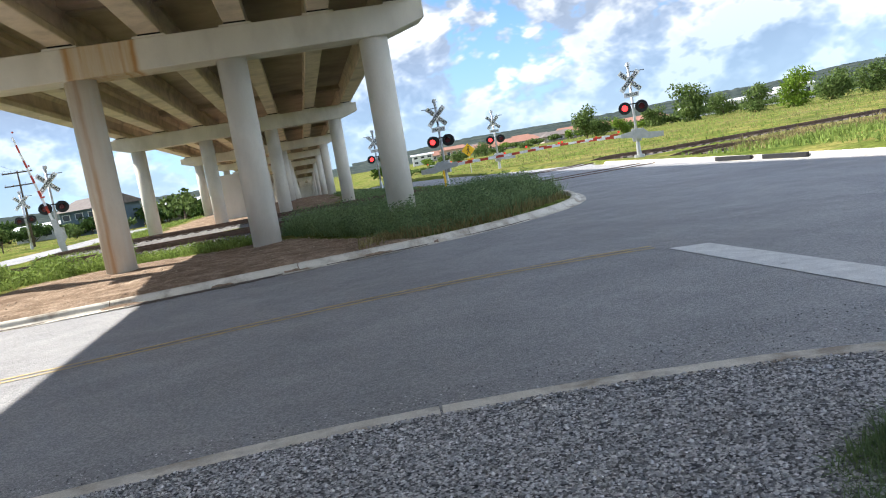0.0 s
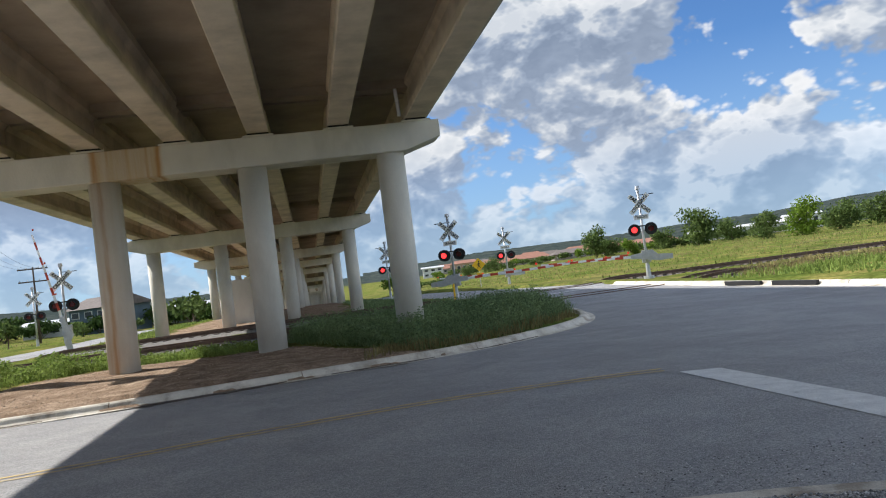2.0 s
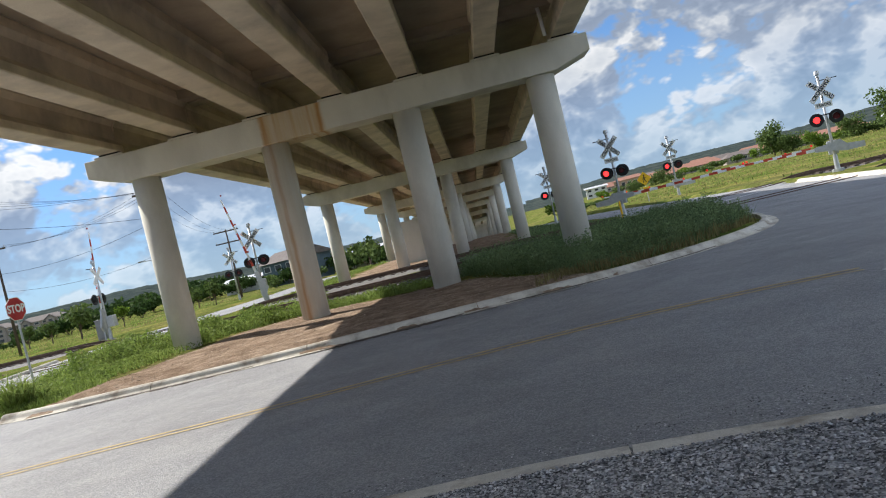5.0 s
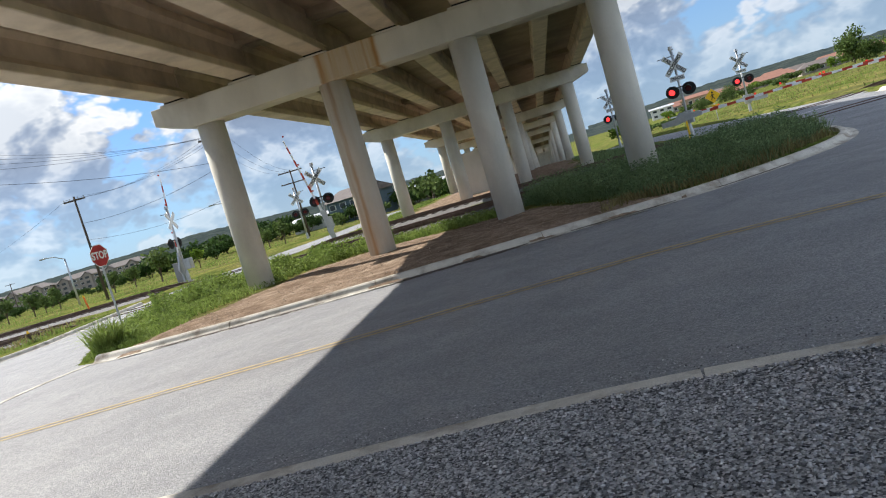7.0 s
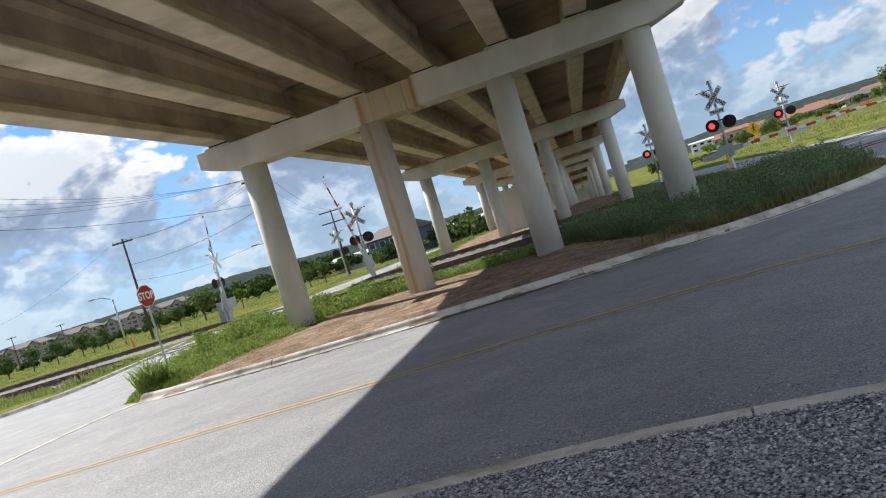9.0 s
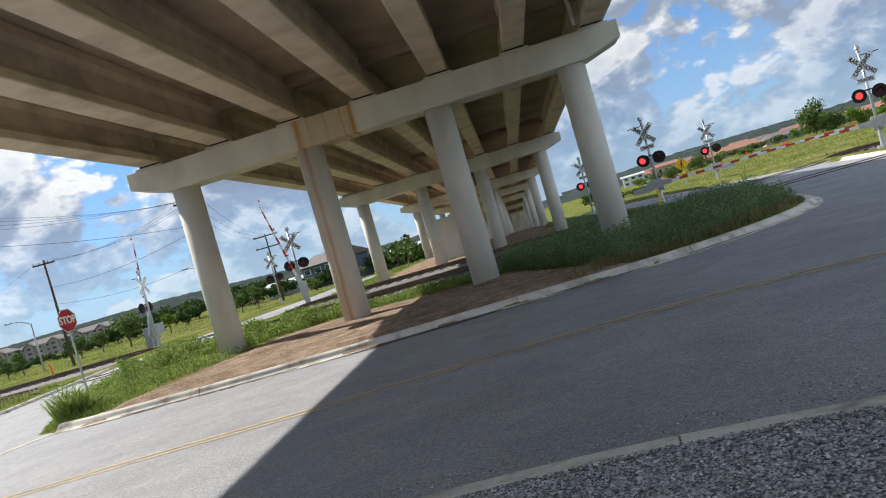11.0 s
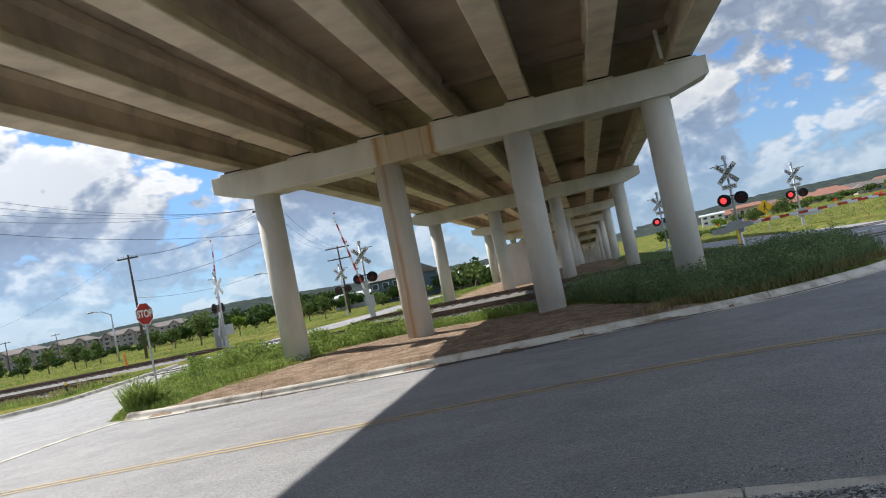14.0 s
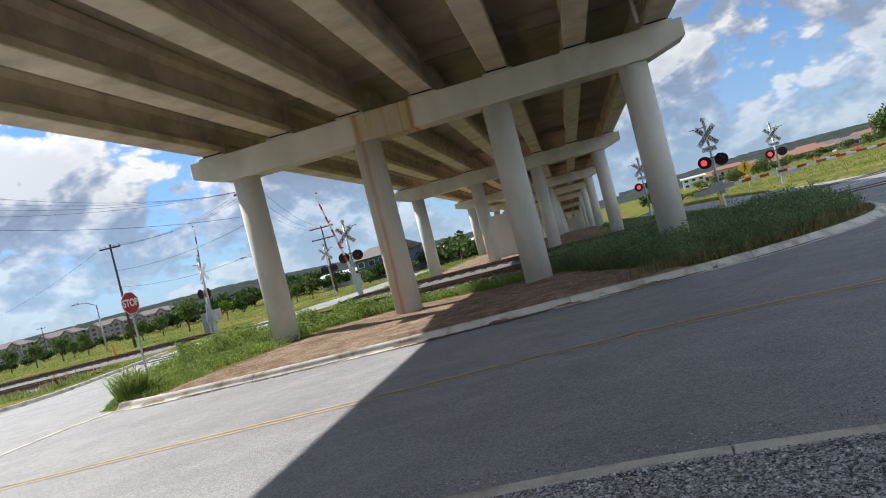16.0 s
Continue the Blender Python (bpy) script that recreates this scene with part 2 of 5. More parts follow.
weed_mat = material("weed_leaves", [(0.3, (0.14, 0.21, 0.045)), (0.7, (0.27, 0.34, 0.09))], 0.8, 5, 0.7, vary=0.35, trans=0.35, spec=0.08)
leaf_mat = material("leaves", [(0.3, (0.07, 0.115, 0.03)), (0.7, (0.14, 0.19, 0.06))], 0.5, 5, 0.75, vary=0.4, trans=0.25, spec=0.08)
wood_leaf = material("woodland_leaves", [(0.3, (0.03, 0.062, 0.016)), (0.7, (0.07, 0.115, 0.03))], 0.3, 5, 0.8, vary=0.4, trans=0.2, spec=0.08)
leaf_light = material("light_leaves", [(0.3, (0.10, 0.17, 0.02)), (0.7, (0.17, 0.25, 0.035))], 0.5, 5, 0.75, vary=0.35, trans=0.3, spec=0.08)
# woodland green with the distance haze mixed in as blue-grey
hazy_hill_mat = material("hazed_wooded_hill", [(0.35, (0.032, 0.044, 0.044)), (0.5, (0.046, 0.060, 0.056)), (0.65, (0.075, 0.085, 0.075))], 0.05, 9, 1.0, spec=0.0)
wall_beige = material("beige_wall", [(0.3, (0.29, 0.25, 0.215)), (0.7, (0.36, 0.31, 0.265))], 0.5, 4, 0.9)
wall_white = material("white_wall", [(0.3, (0.62, 0.62, 0.61)), (0.7, (0.72, 0.72, 0.70))], 0.5, 4, 0.9)
wall_pink = material("pink_wall", [(0.3, (0.50, 0.33, 0.27)), (0.7, (0.60, 0.42, 0.34))], 0.5, 4, 0.9)
wall_teal = material("slate_blue_wall", [(0.3, (0.09, 0.13, 0.16)), (0.7, (0.13, 0.18, 0.21))], 0.5, 4, 0.8)
roof_brown = material("brown_roof", [(0.3, (0.13, 0.11, 0.10)), (0.7, (0.19, 0.165, 0.15))], 1.5, 5, 0.9)
roof_tile = material("clay_roof", [(0.3, (0.24, 0.12, 0.085)), (0.7, (0.32, 0.165, 0.12))], 1.5, 5, 0.9)
roof_metal = material("metal_roof", [(0.3, (0.55, 0.56, 0.57)), (0.7, (0.65, 0.66, 0.67))], 1.5, 5, 0.5, 0.2)
pane_mat = material("window_glass", [(0.3, (0.03, 0.035, 0.04)), (0.7, (0.05, 0.055, 0.06))], 2, 2, 0.15, spec=0.6)
cabinet_paint = material("grey_paint", [(0.3, (0.24, 0.245, 0.25)), (0.7, (0.31, 0.315, 0.32))], 3, 4, 0.6)
orange_mat = material("orange_plastic", [(0.3, (0.75, 0.16, 0.03)), (0.7, (0.85, 0.22, 0.04))], 3, 3, 0.5)


# ---- mesh helpers ----
def finish(name, bm, mat, parent=None, label="", smooth=False):
    me = bpy.data.meshes.new(name)
    if smooth:
        for f in bm.faces:
            f.smooth = True
    bm.to_mesh(me)
    bm.free()
    me.materials.append(mat)
    ob = new(name, me)
    if parent is not None:
        ob.parent = parent
    if label:
        ob["label"] = label
    return ob


def part(name, bm, mat, parent, label="", smooth=False):
    return finish(name, bm, mat, parent, label, smooth)


def thing(name, at=(0, 0, 0), rz=0.0, label="", category="", group="", kind=""):
    ob = new(name)
    ob.empty_display_size = 0.2
    ob.matrix_basis = pose(*at, 0, 0, rz)
    return tagged(ob, label, category, group, kind)


def box(bm, size, at=(0, 0, 0), rot=(0, 0, 0), bevel=0.0):
    m = pose(*at, *rot) @ Matrix.Diagonal((*size, 1))
    r = bmesh.ops.create_cube(bm, size=1.0, matrix=m)
    if bevel:
        es = list({e for v in r["verts"] for e in v.link_edges})
        bmesh.ops.bevel(bm, geom=es, offset=bevel, segments=2, profile=0.6, affect="EDGES")
    return bm


def rod(bm, a, b, r0, r1=None, seg=12, caps=True):
    a, b = Vector(a), Vector(b)
    d = b - a
    m = Matrix.Translation((a + b) / 2) @ d.to_track_quat("Z", "Y").to_matrix().to_4x4()
    bmesh.ops.create_cone(bm, cap_ends=caps, segments=seg, radius1=r0, radius2=r0 if r1 is None else r1, depth=d.length, matrix=m)
    return bm


def prism(bm, outline, y0, y1):
    """An outline in x, z drawn out from y0 to y1."""
    a = [bm.verts.new((x, y0, z)) for x, z in outline]
    b = [bm.verts.new((x, y1, z)) for x, z in outline]
    n = len(outline)
    for i in range(n):
        bm.faces.new((a[i], a[(i + 1) % n], b[(i + 1) % n], b[i]))
    bm.faces.new(a[::-1])
    bm.faces.new(b)
    bmesh.ops.recalc_face_normals(bm, faces=bm.faces)
    return bm


def fill(bm, ring, z=0.0, depth=0.0):
    """A flat sheet inside a ring of x, y, with a skirt if depth is given."""
    vs = [bm.verts.new((x, y, z)) for x, y in ring]
    f = bm.faces.new(vs)
    f.normal_update()
    if f.normal.z < 0:
        f.normal_flip()
    if depth:
        low = [bm.verts.new((x, y, z - depth)) for x, y in ring]
        n = len(ring)
        for i in range(n):
            bm.faces.new((vs[i], vs[(i + 1) % n], low[(i + 1) % n], low[i]))
    bmesh.ops.triangulate(bm, faces=[f])
    return bm


def spline(pts, step=0.5):
    """A smooth line through points, sampled about every step."""
    out = []
    p = [Vector(q) for q in pts]
    p = [2 * p[0] - p[1]] + p + [2 * p[-1] - p[-2]]
    for i in range(1, len(p) - 2):
        n = max(2, int((p[i + 1] - p[i]).length / step))
        for j in range(n):
            t = j / n
            out.append(0.5 * (2 * p[i] + (p[i + 1] - p[i - 1]) * t + (2 * p[i - 1] - 5 * p[i] + 4 * p[i + 1] - p[i + 2]) * t * t + (3 * p[i] - p[i - 1] - 3 * p[i + 1] + p[i + 2]) * t ** 3))
    out.append(p[-2])
    return out


def ribbon(bm, line, section, zf):
    """A section (offset to the left, height) drawn along a line in plan."""
    rows = []
    for i, q in enumerate(line):
        d = (line[min(i + 1, len(line) - 1)] - line[max(i - 1, 0)]).normalized()
        nx, ny = -d.y, d.x
        rows.append([bm.verts.new((q.x + nx * o, q.y + ny * o, zf(q.x, q.y) + h)) for o, h in section])
    for a, b in zip(rows, rows[1:]):
        for j in range(len(section) - 1):
            bm.faces.new((a[j], a[j + 1], b[j + 1], b[j]))
    for row, flip in ((rows[0], 1), (rows[-1], 0)):
        if len(section) > 2:
            bm.faces.new(row[::-1] if flip else row)
    bmesh.ops.recalc_face_normals(bm, faces=bm.faces)
    return bm


def ring_sd(X, Y, ring):
    """Signed distance from points to a ring: positive outside."""
    X, Y = np.asarray(X, float), np.asarray(Y, float)
    best, hit = np.full(X.shape, 1e9), np.zeros(X.shape, bool)
    for i in range(len(ring)):
        (ax, ay), (bx, by) = ring[i], ring[i - 1]
        dx, dy = bx - ax, by - ay
        s = np.clip(((X - ax) * dx + (Y - ay) * dy) / (dx * dx + dy * dy + 1e-9), 0, 1)
        best = np.minimum(best, np.hypot(X - ax - s * dx, Y - ay - s * dy))
        if by != ay:
            hit ^= ((ay > Y) != (by > Y)) & (X < (bx - ax) * (Y - ay) / (by - ay) + ax)
    return np.where(hit, -best, best)


def nsmooth(a, b, v):
    v = np.clip((v - a) / (b - a), 0, 1)
    return v * v * (3 - 2 * v)


# ---- plan ----
NEAR_EDGE = [(-60, -3.0), (-20, 2.6), (-8, 4.3), (-2, 4.58), (0, 4.62), (1.56, 4.41), (2.1, 4.28), (3.3, 3.89), (4.6, 3.0), (5.6, 1.6), (6.2, -0.5), (6.4, -8), (6.4, -60)]
RIGHT_EDGE = [(12.4, -60), (12.6, 0), (13.27, 16.6), (13.32, 20.1), (13.5, 22.0)]
ISLAND_EDGE = [(7.5, 22.0), (7.35, 19.9), (6.95, 18.3), (6.4, 17.05), (5.5, 15.95), (4.25, 15.05), (3.1, 14.5), (2.0, 14.2), (0, 13.95), (-2.8, 13.55), (-5.6, 13.35), (-7.5, 13.4), (-9.0, 13.5), (-9.9, 13.75)]
MOUTH_RIGHT = [(-10.5, 14.05), (-11.9, 16.5), (-14.3, 22.0)]
MOUTH_LEFT = [(-17.7, 22.0), (-18.6, 20.0), (-21, 17.2), (-26, 14.5), (-60, 9.0)]
near_line = spline([(x, y) for x, y in NEAR_EDGE], 0.5)
island_line = spline(ISLAND_EDGE, 0.4)
MAIN_RING = [(v.x, v.y) for v in near_line] + RIGHT_EDGE + [(v.x, v.y) for v in island_line] + MOUTH_RIGHT + MOUTH_LEFT
B_LEFT = spline([(7.5, 22), (7.9, 28), (8.3, 34), (8.3, 40), (7.5, 48), (6.4, 58), (5.0, 73), (4.6, 100), (4.6, 170)], 1.5)
B_RIGHT = spline([(13.5, 22), (13.7, 25), (14.4, 34), (14.6, 39), (12.6, 48), (11.4, 57), (8.8, 73), (8.6, 100), (8.6, 170)], 1.5)
L_LEFT = spline([(-17.7, 22), (-18.2, 26), (-19, 31), (-19.6, 37), (-18.5, 44), (-17, 60), (-20, 100)], 1.5)
L_RIGHT = spline([(-14.3, 22), (-14.6, 27), (-14.4, 31), (-13.8, 37), (-13, 44), (-11.5, 60), (-14, 100)], 1.5)
B_RING = [(v.x, v.y) for v in B_LEFT] + [(v.x, v.y) for v in B_RIGHT[::-1]]
L_RING = [(v.x, v.y) for v in L_LEFT] + [(v.x, v.y) for v in L_RIGHT[::-1]]
DIRT_RING = [(-8.8, 13.6), (-7.5, 13.5), (-5.6, 13.45), (-2.8, 13.65), (0, 14.05), (2.0, 14.3), (1.3, 16.0), (0.2, 18.4), (-0.6, 20.2), (-2.2, 20.6), (-4.2, 21.4), (-6.2, 20.9), (-7.4, 19.4), (-8.0, 17.0), (-8.6, 14.9)]
GRAVEL_RING = [(v.x, v.y) for v in near_line if v.y > -30 and v.x > -30] + [(6.0, -30), (-30, -30)]
TRACKS = [(28.4, 0.0), (37.6, 0.0)]       # y at x = 0, and slope, of each track
TRACK_RISE = -0.05


def base_z(x, y):
    """The lie of the land, without verges."""
    x, y = np.asarray(x, float), np.asarray(y, float)
    dip = -2.6 * nsmooth(60, 170, y) * np.exp(-(x / 30.0) ** 2)
    r = np.hypot(x, y)
    return dip - 0.35 * nsmooth(40, 110, r) * nsmooth(0, -25, x) + 0.9 * nsmooth(45, 190, r) * nsmooth(12, 45, x)


def ground_z(x, y):
    x, y = np.asarray(x, float), np.asarray(y, float)
    d = np.minimum(np.minimum(ring_sd(x, y, MAIN_RING), ring_sd(x, y, B_RING)), ring_sd(x, y, L_RING))
    g = ring_sd(x, y, GRAVEL_RING)
    out = np.minimum(d, g)
    bump = 0.05 * np.sin(x * 0.9 + 1.3) * np.sin(y * 0.7) + 0.03 * np.sin(x * 2.3) * np.sin(y * 1.9 + 0.5)
    rise = (0.20 + bump * nsmooth(0.5, 2.5, out)) * nsmooth(0.05, 0.5, out)
    low = 0.15 * nsmooth(21.5, 25, y) * nsmooth(47, 42, y) * nsmooth(0.5, 3.0, out)
    return base_z(x, y) - 0.035 + rise * 0.8 - low


def zf(x, y):
    return float(base_z(x, y))


def build_ground():
    def axis(lo, hi, fine_lo, fine_hi, step):
        a = list(np.arange(fine_lo, fine_hi + 1e-6, step))
        v, s = fine_hi, step
        while v < hi:
            s *= 1.22
            v += s
            a.append(v)
        v, s = fine_lo, step
        while v > lo:
            s *= 1.22
            v -= s
            a.insert(0, v)
        return np.array(a)
    xs, ys = axis(-4200, 4200, -32, 30, 0.45), axis(-3500, 4200, -4, 62, 0.45)
    X, Y = np.meshgrid(xs, ys)
    Zg = ground_z(X, Y)
    nx, ny = len(xs), len(ys)
    verts = np.stack([X, Y, Zg], -1).reshape(-1, 3)
    i = np.arange(nx * ny).reshape(ny, nx)
    faces = np.stack([i[:-1, :-1], i[:-1, 1:], i[1:, 1:], i[1:, :-1]], -1).reshape(-1, 4)
    me = bpy.data.meshes.new("ground")
    me.from_pydata(verts.tolist(), [], faces.tolist())
    me.polygons.foreach_set("use_smooth", [True] * len(faces))
    me.materials.append(ground_mat)
    tagged(new("ground", me), "rough green and yellow meadow grass on flat land", "ground", kind="structure")


build_ground()


def strip(name, left, right, mat, label, lift=0.0, n=60):
    bm = bmesh.new()
    a = [left[int(i * (len(left) - 1) / n)] for i in range(n + 1)]
    b = [right[int(i * (len(right) - 1) / n)] for i in range(n + 1)]
    rows = []
    for p, q in zip(a, b):
        rows.append([bm.verts.new((p.x + (q.x - p.x) * s, p.y + (q.y - p.y) * s, zf(p.x, p.y) + lift)) for s in (0, 0.25, 0.5, 0.75, 1)])
    for r, s in zip(rows, rows[1:]):
        for j in range(4):
            bm.faces.new((r[j], r[j + 1], s[j + 1], s[j]))
    bmesh.ops.recalc_face_normals(bm, faces=bm.faces)
    ob = finish(name, bm, mat)
    return tagged(ob, label, "road", kind="structure")


road = tagged(finish("road", fill(bmesh.new(), MAIN_RING, 0.0, 0.3), asphalt), "worn grey asphalt road in the bridge's shade", "road", kind="structure")
strip("road_crossing", B_LEFT, B_RIGHT, asphalt, "asphalt road leading over the railway crossing")
strip("road_side", L_LEFT, L_RIGHT, asphalt, "narrow pale asphalt side road to the railway")
tagged(finish("gravel_shoulder", fill(bmesh.new(), GRAVEL_RING, 0.012), gravel_mat), "loose grey crushed stone beside the road", "gravel", kind="structure")

# dirt patch under the bridge
bm = bmesh.new()
gx, gy = np.meshgrid(np.arange(-10.4, 2.6, 0.2), np.arange(12.0, 22.0, 0.2))
sd = ring_sd(gx, gy, DIRT_RING)
gz = ground_z(gx, gy) + 0.05 * nsmooth(0.35, -0.3, sd) - 0.06 * nsmooth(-0.1, 0.4, sd) + 0.010 * np.array([[noise.fractal(Vector((a * 1.7, b * 1.7, 0)), 0.8, 2.1, 4) for a, b in zip(r, q)] for r, q in zip(gx, gy)])
road_gap = ring_sd(gx, gy, MAIN_RING)
gz = np.maximum(gz, 0.118 * nsmooth(0.02, 0.14, road_gap))
grid = [[bm.verts.new((gx[j, i], gy[j, i], gz[j, i])) if sd[j, i] < 0.45 else None for i in range(gx.shape[1])] for j in range(gx.shape[0])]
for j in range(gx.shape[0] - 1):
    for i in range(gx.shape[1] - 1):
        q = (grid[j][i], grid[j][i + 1], grid[j + 1][i + 1], grid[j + 1][i])
        if all(q):
            bm.faces.new(q)
tagged(finish("dirt_patch", bm, dirt, smooth=True), "bare brown earth with pebbles behind the kerb", "dirt", kind="structure")


# bare earth between the columns beyond the tracks
bm = bmesh.new()
gx, gy = np.meshgrid(np.arange(-9.6, 3.4, 0.65), np.arange(41.0, 186, 0.9))
gz = ground_z(gx, gy) + 0.05 - 0.12 * nsmooth(-7.6, -9.4, gx + 0.5 * np.sin(gy * 1.7)) - 0.12 * nsmooth(1.4, 3.2, gx + 0.5 * np.sin(gy * 1.3))
grid = [[bm.verts.new((gx[j, i], gy[j, i], gz[j, i])) for i in range(gx.shape[1])] for j in range(gx.shape[0])]
for j in range(gx.shape[0] - 1):
    for i in range(gx.shape[1] - 1):
        bm.faces.new((grid[j][i], grid[j][i + 1], grid[j + 1][i + 1], grid[j + 1][i]))
tagged(finish("dirt_strip", bm, dirt, smooth=True), "bare brown earth under the far spans", "dirt", kind="structure")


# ---- kerbs, each piece of its own ----
def kerb_run(name, line, label, piece, section, joint=0.018):
    root = tagged(new(name), label, "kerb", kind="structure")
    acc, cur, runs = 0.0, [line[0]], []
    for a, b in zip(line, line[1:]):
        acc += (b - a).length
        cur.append(b)
        if acc > piece:
            runs.append(cur)
            cur, acc = [b], 0.0
    if len(cur) > 1:
        runs.append(cur)
    for r in runs:
        r = [v.copy() for v in r]
        r[0] = r[0] + (r[1] - r[0]).normalized() * joint
        part("kerb_stone", ribbon(bmesh.new(), r, section, zf), kerb_mat, root)
    return root


KERB = [(-0.16, -0.1), (-0.16, 0.006), (-0.04, 0.012), (0.01, 0.04), (0.05, 0.10), (0.09, 0.128), (0.17, 0.132), (0.20, 0.12), (0.20, -0.1)]
MIRROR = [(-o, h) for o, h in KERB]
kerb_run("kerb_island", [v for v in island_line if v.x < 8][::-1], "pale concrete kerb with gutter, chipped along its foot", 3.0, KERB)
kerb_run("kerb_crossing_right", spline([(12.6, 0), (13.27, 16.6), (13.32, 20.1), (13.5, 22), (13.7, 25), (14.4, 34)], 0.6), "sunlit pale concrete kerb", 3.0, MIRROR)
kerb_run("kerb_crossing_left", spline([(7.6, 22), (7.9, 28), (8.3, 34)], 0.6), "pale concrete kerb beside tall grass", 3.0, KERB)
kerb_run("kerb_side_left", spline([(-26, 14.5), (-21, 17.2), (-18.6, 20), (-17.7, 22), (-18.2, 26), (-19, 31)], 0.6), "low dark concrete kerb of the side road", 3.0, KERB)
kerb_run("edge_strip", [v for v in near_line if v.x > -14 and v.y > -2.0], "flush concrete strip edging the road", 4.55, [(-0.085, -0.05), (-0.085, 0.012), (-0.07, 0.02), (0.07, 0.02), (0.085, 0.012), (0.085, -0.05)])

# concrete lip across the mouth of the side road
tagged(finish("gutter_lip", ribbon(bmesh.new(), spline([(-9.95, 13.62), (-10.25, 12.8), (-10.36, 11.8), (-10.42, 10.6), (-10.5, 9.6)], 0.4), [(-0.08, -0.02), (-0.08, 0.008), (0.08, 0.008), (0.08, -0.02)], zf), kerb_mat), "flush pale concrete lip across the side road", "gutter", kind="structure")


def crumbled_edge(x0, x1, width, seed):
    """Broken dark asphalt and dirt along the kerb's foot, with a ragged outer edge."""
    bm = bmesh.new()
    rows = []
    for v in (q for q in spline(ISLAND_EDGE, 0.07) if x0 < q.x < x1):
        f = min(1.0, (v.x - x0) / 0.5, (x1 - v.x) / 0.5)
        w = f * width * (0.35 + 0.9 * abs(noise.noise(Vector((v.x * 2.1, seed, 0)))) + 0.5 * abs(noise.noise(Vector((v.x * 9.0, seed, 2)))))
        rows.append((bm.verts.new((v.x, v.y - 0.05, 0.016)), bm.verts.new((v.x, v.y - 0.09 - w, 0.011)), bm.verts.new((v.x, v.y - 0.10 - w, 0.001))))
    for p, q in zip(rows, rows[1:]):
        for j in (0, 1):
            bm.faces.new((p[j], q[j], q[j + 1], p[j + 1]))
    bmesh.ops.recalc_face_normals(bm, faces=bm.faces)
    tagged(finish("crumbled_asphalt", bm, crumb_mat), "dark crumbled asphalt along the foot of the kerb", "road damage", kind="structure")


crumb_mat = material("crumbled_asphalt", [(0.3, (0.05, 0.042, 0.036)), (0.55, (0.11, 0.09, 0.075)), (0.75, (0.20, 0.165, 0.13))], 9, 8, 0.95, bump=1.0, bump_scale=30, grain=0.3)
for x0, x1, w, seed in ((-3.4, -0.6, 0.30, 1), (-8.3, -4.6, 0.12, 4), (0.1, 2.2, 0.10, 7), (3.0, 4.6, 0.07, 9)):
    crumbled_edge(x0, x1, w, seed)

inlet = thing("kerb_inlet", (13.33, 20.0, 0), -1, "storm drain inlet with two dark slots in the kerb", "drain")
# solid black blocks stand in for the shade inside the open slots
for dy in (-1.3, 1.3):
    part("slot", box(bmesh.new(), (0.10, 2.0, 0.13), (-0.03, dy, 0.085), bevel=0.01), black_paint, inlet, "black block painted as the drain slot's shaded inside")

# ---- road markings ----
YEL = spline([(-40, 2.6), (-20, 6.0), (-12, 7.55), (-5.92, 8.50), (-2.97, 8.80), (-0.85, 9.12), (1.28, 9.30), (3.2, 9.16), (4.3, 8.95)], 0.4)
yellow = tagged(new("centre_line"), "faded double yellow centre line", "road marking", kind="structure")
for off in (-0.09, 0.09):
    part("stripe", ribbon(bmesh.new(), YEL, [(off - 0.034, 0.006), (off + 0.034, 0.006)], zf), yellow_mat, yellow)
tagged(finish("stop_line", fill(bmesh.new(), [(4.36, 8.62), (4.82, 8.45), (4.88, 5.6), (4.9, 4.3), (4.42, 4.3), (4.38, 5.1)], 0.006), white_paint), "worn white stop line across the lane", "road marking", kind="structure")
edge_white = spline([(9.0, 30.5), (9.9, 32.4), (11.2, 33.0), (12.4, 33.4)], 0.5)
tagged(finish("stop_line_crossing", ribbon(bmesh.new(), edge_white, [(-0.2, 0.006), (0.2, 0.006)], zf), white_paint), "white stop line before the railway", "road marking", kind="structure")

# ---- bridge ----
CX, HALF, COLS = -2.95, 6.78, (-8.38, -4.76, -1.14, 2.48)
BENT_Y = [-4.4, 19.55, 43.2, 67.2, 91.0, 115.0, 139.0, 163.0, 187.0]
CAP_TOP = [5.72, 5.69, 5.58, 5.36, 5.25, 4.9, 3.9, 2.6, 1.2]
GIRDERS = [-9.05 + 2.045 * i for i in range(7)]
bridge = thing("bridge", (CX, 0, 0), label="concrete girder bridge on rows of round columns, seen from below", category="bridge")
CROSS = 0.008


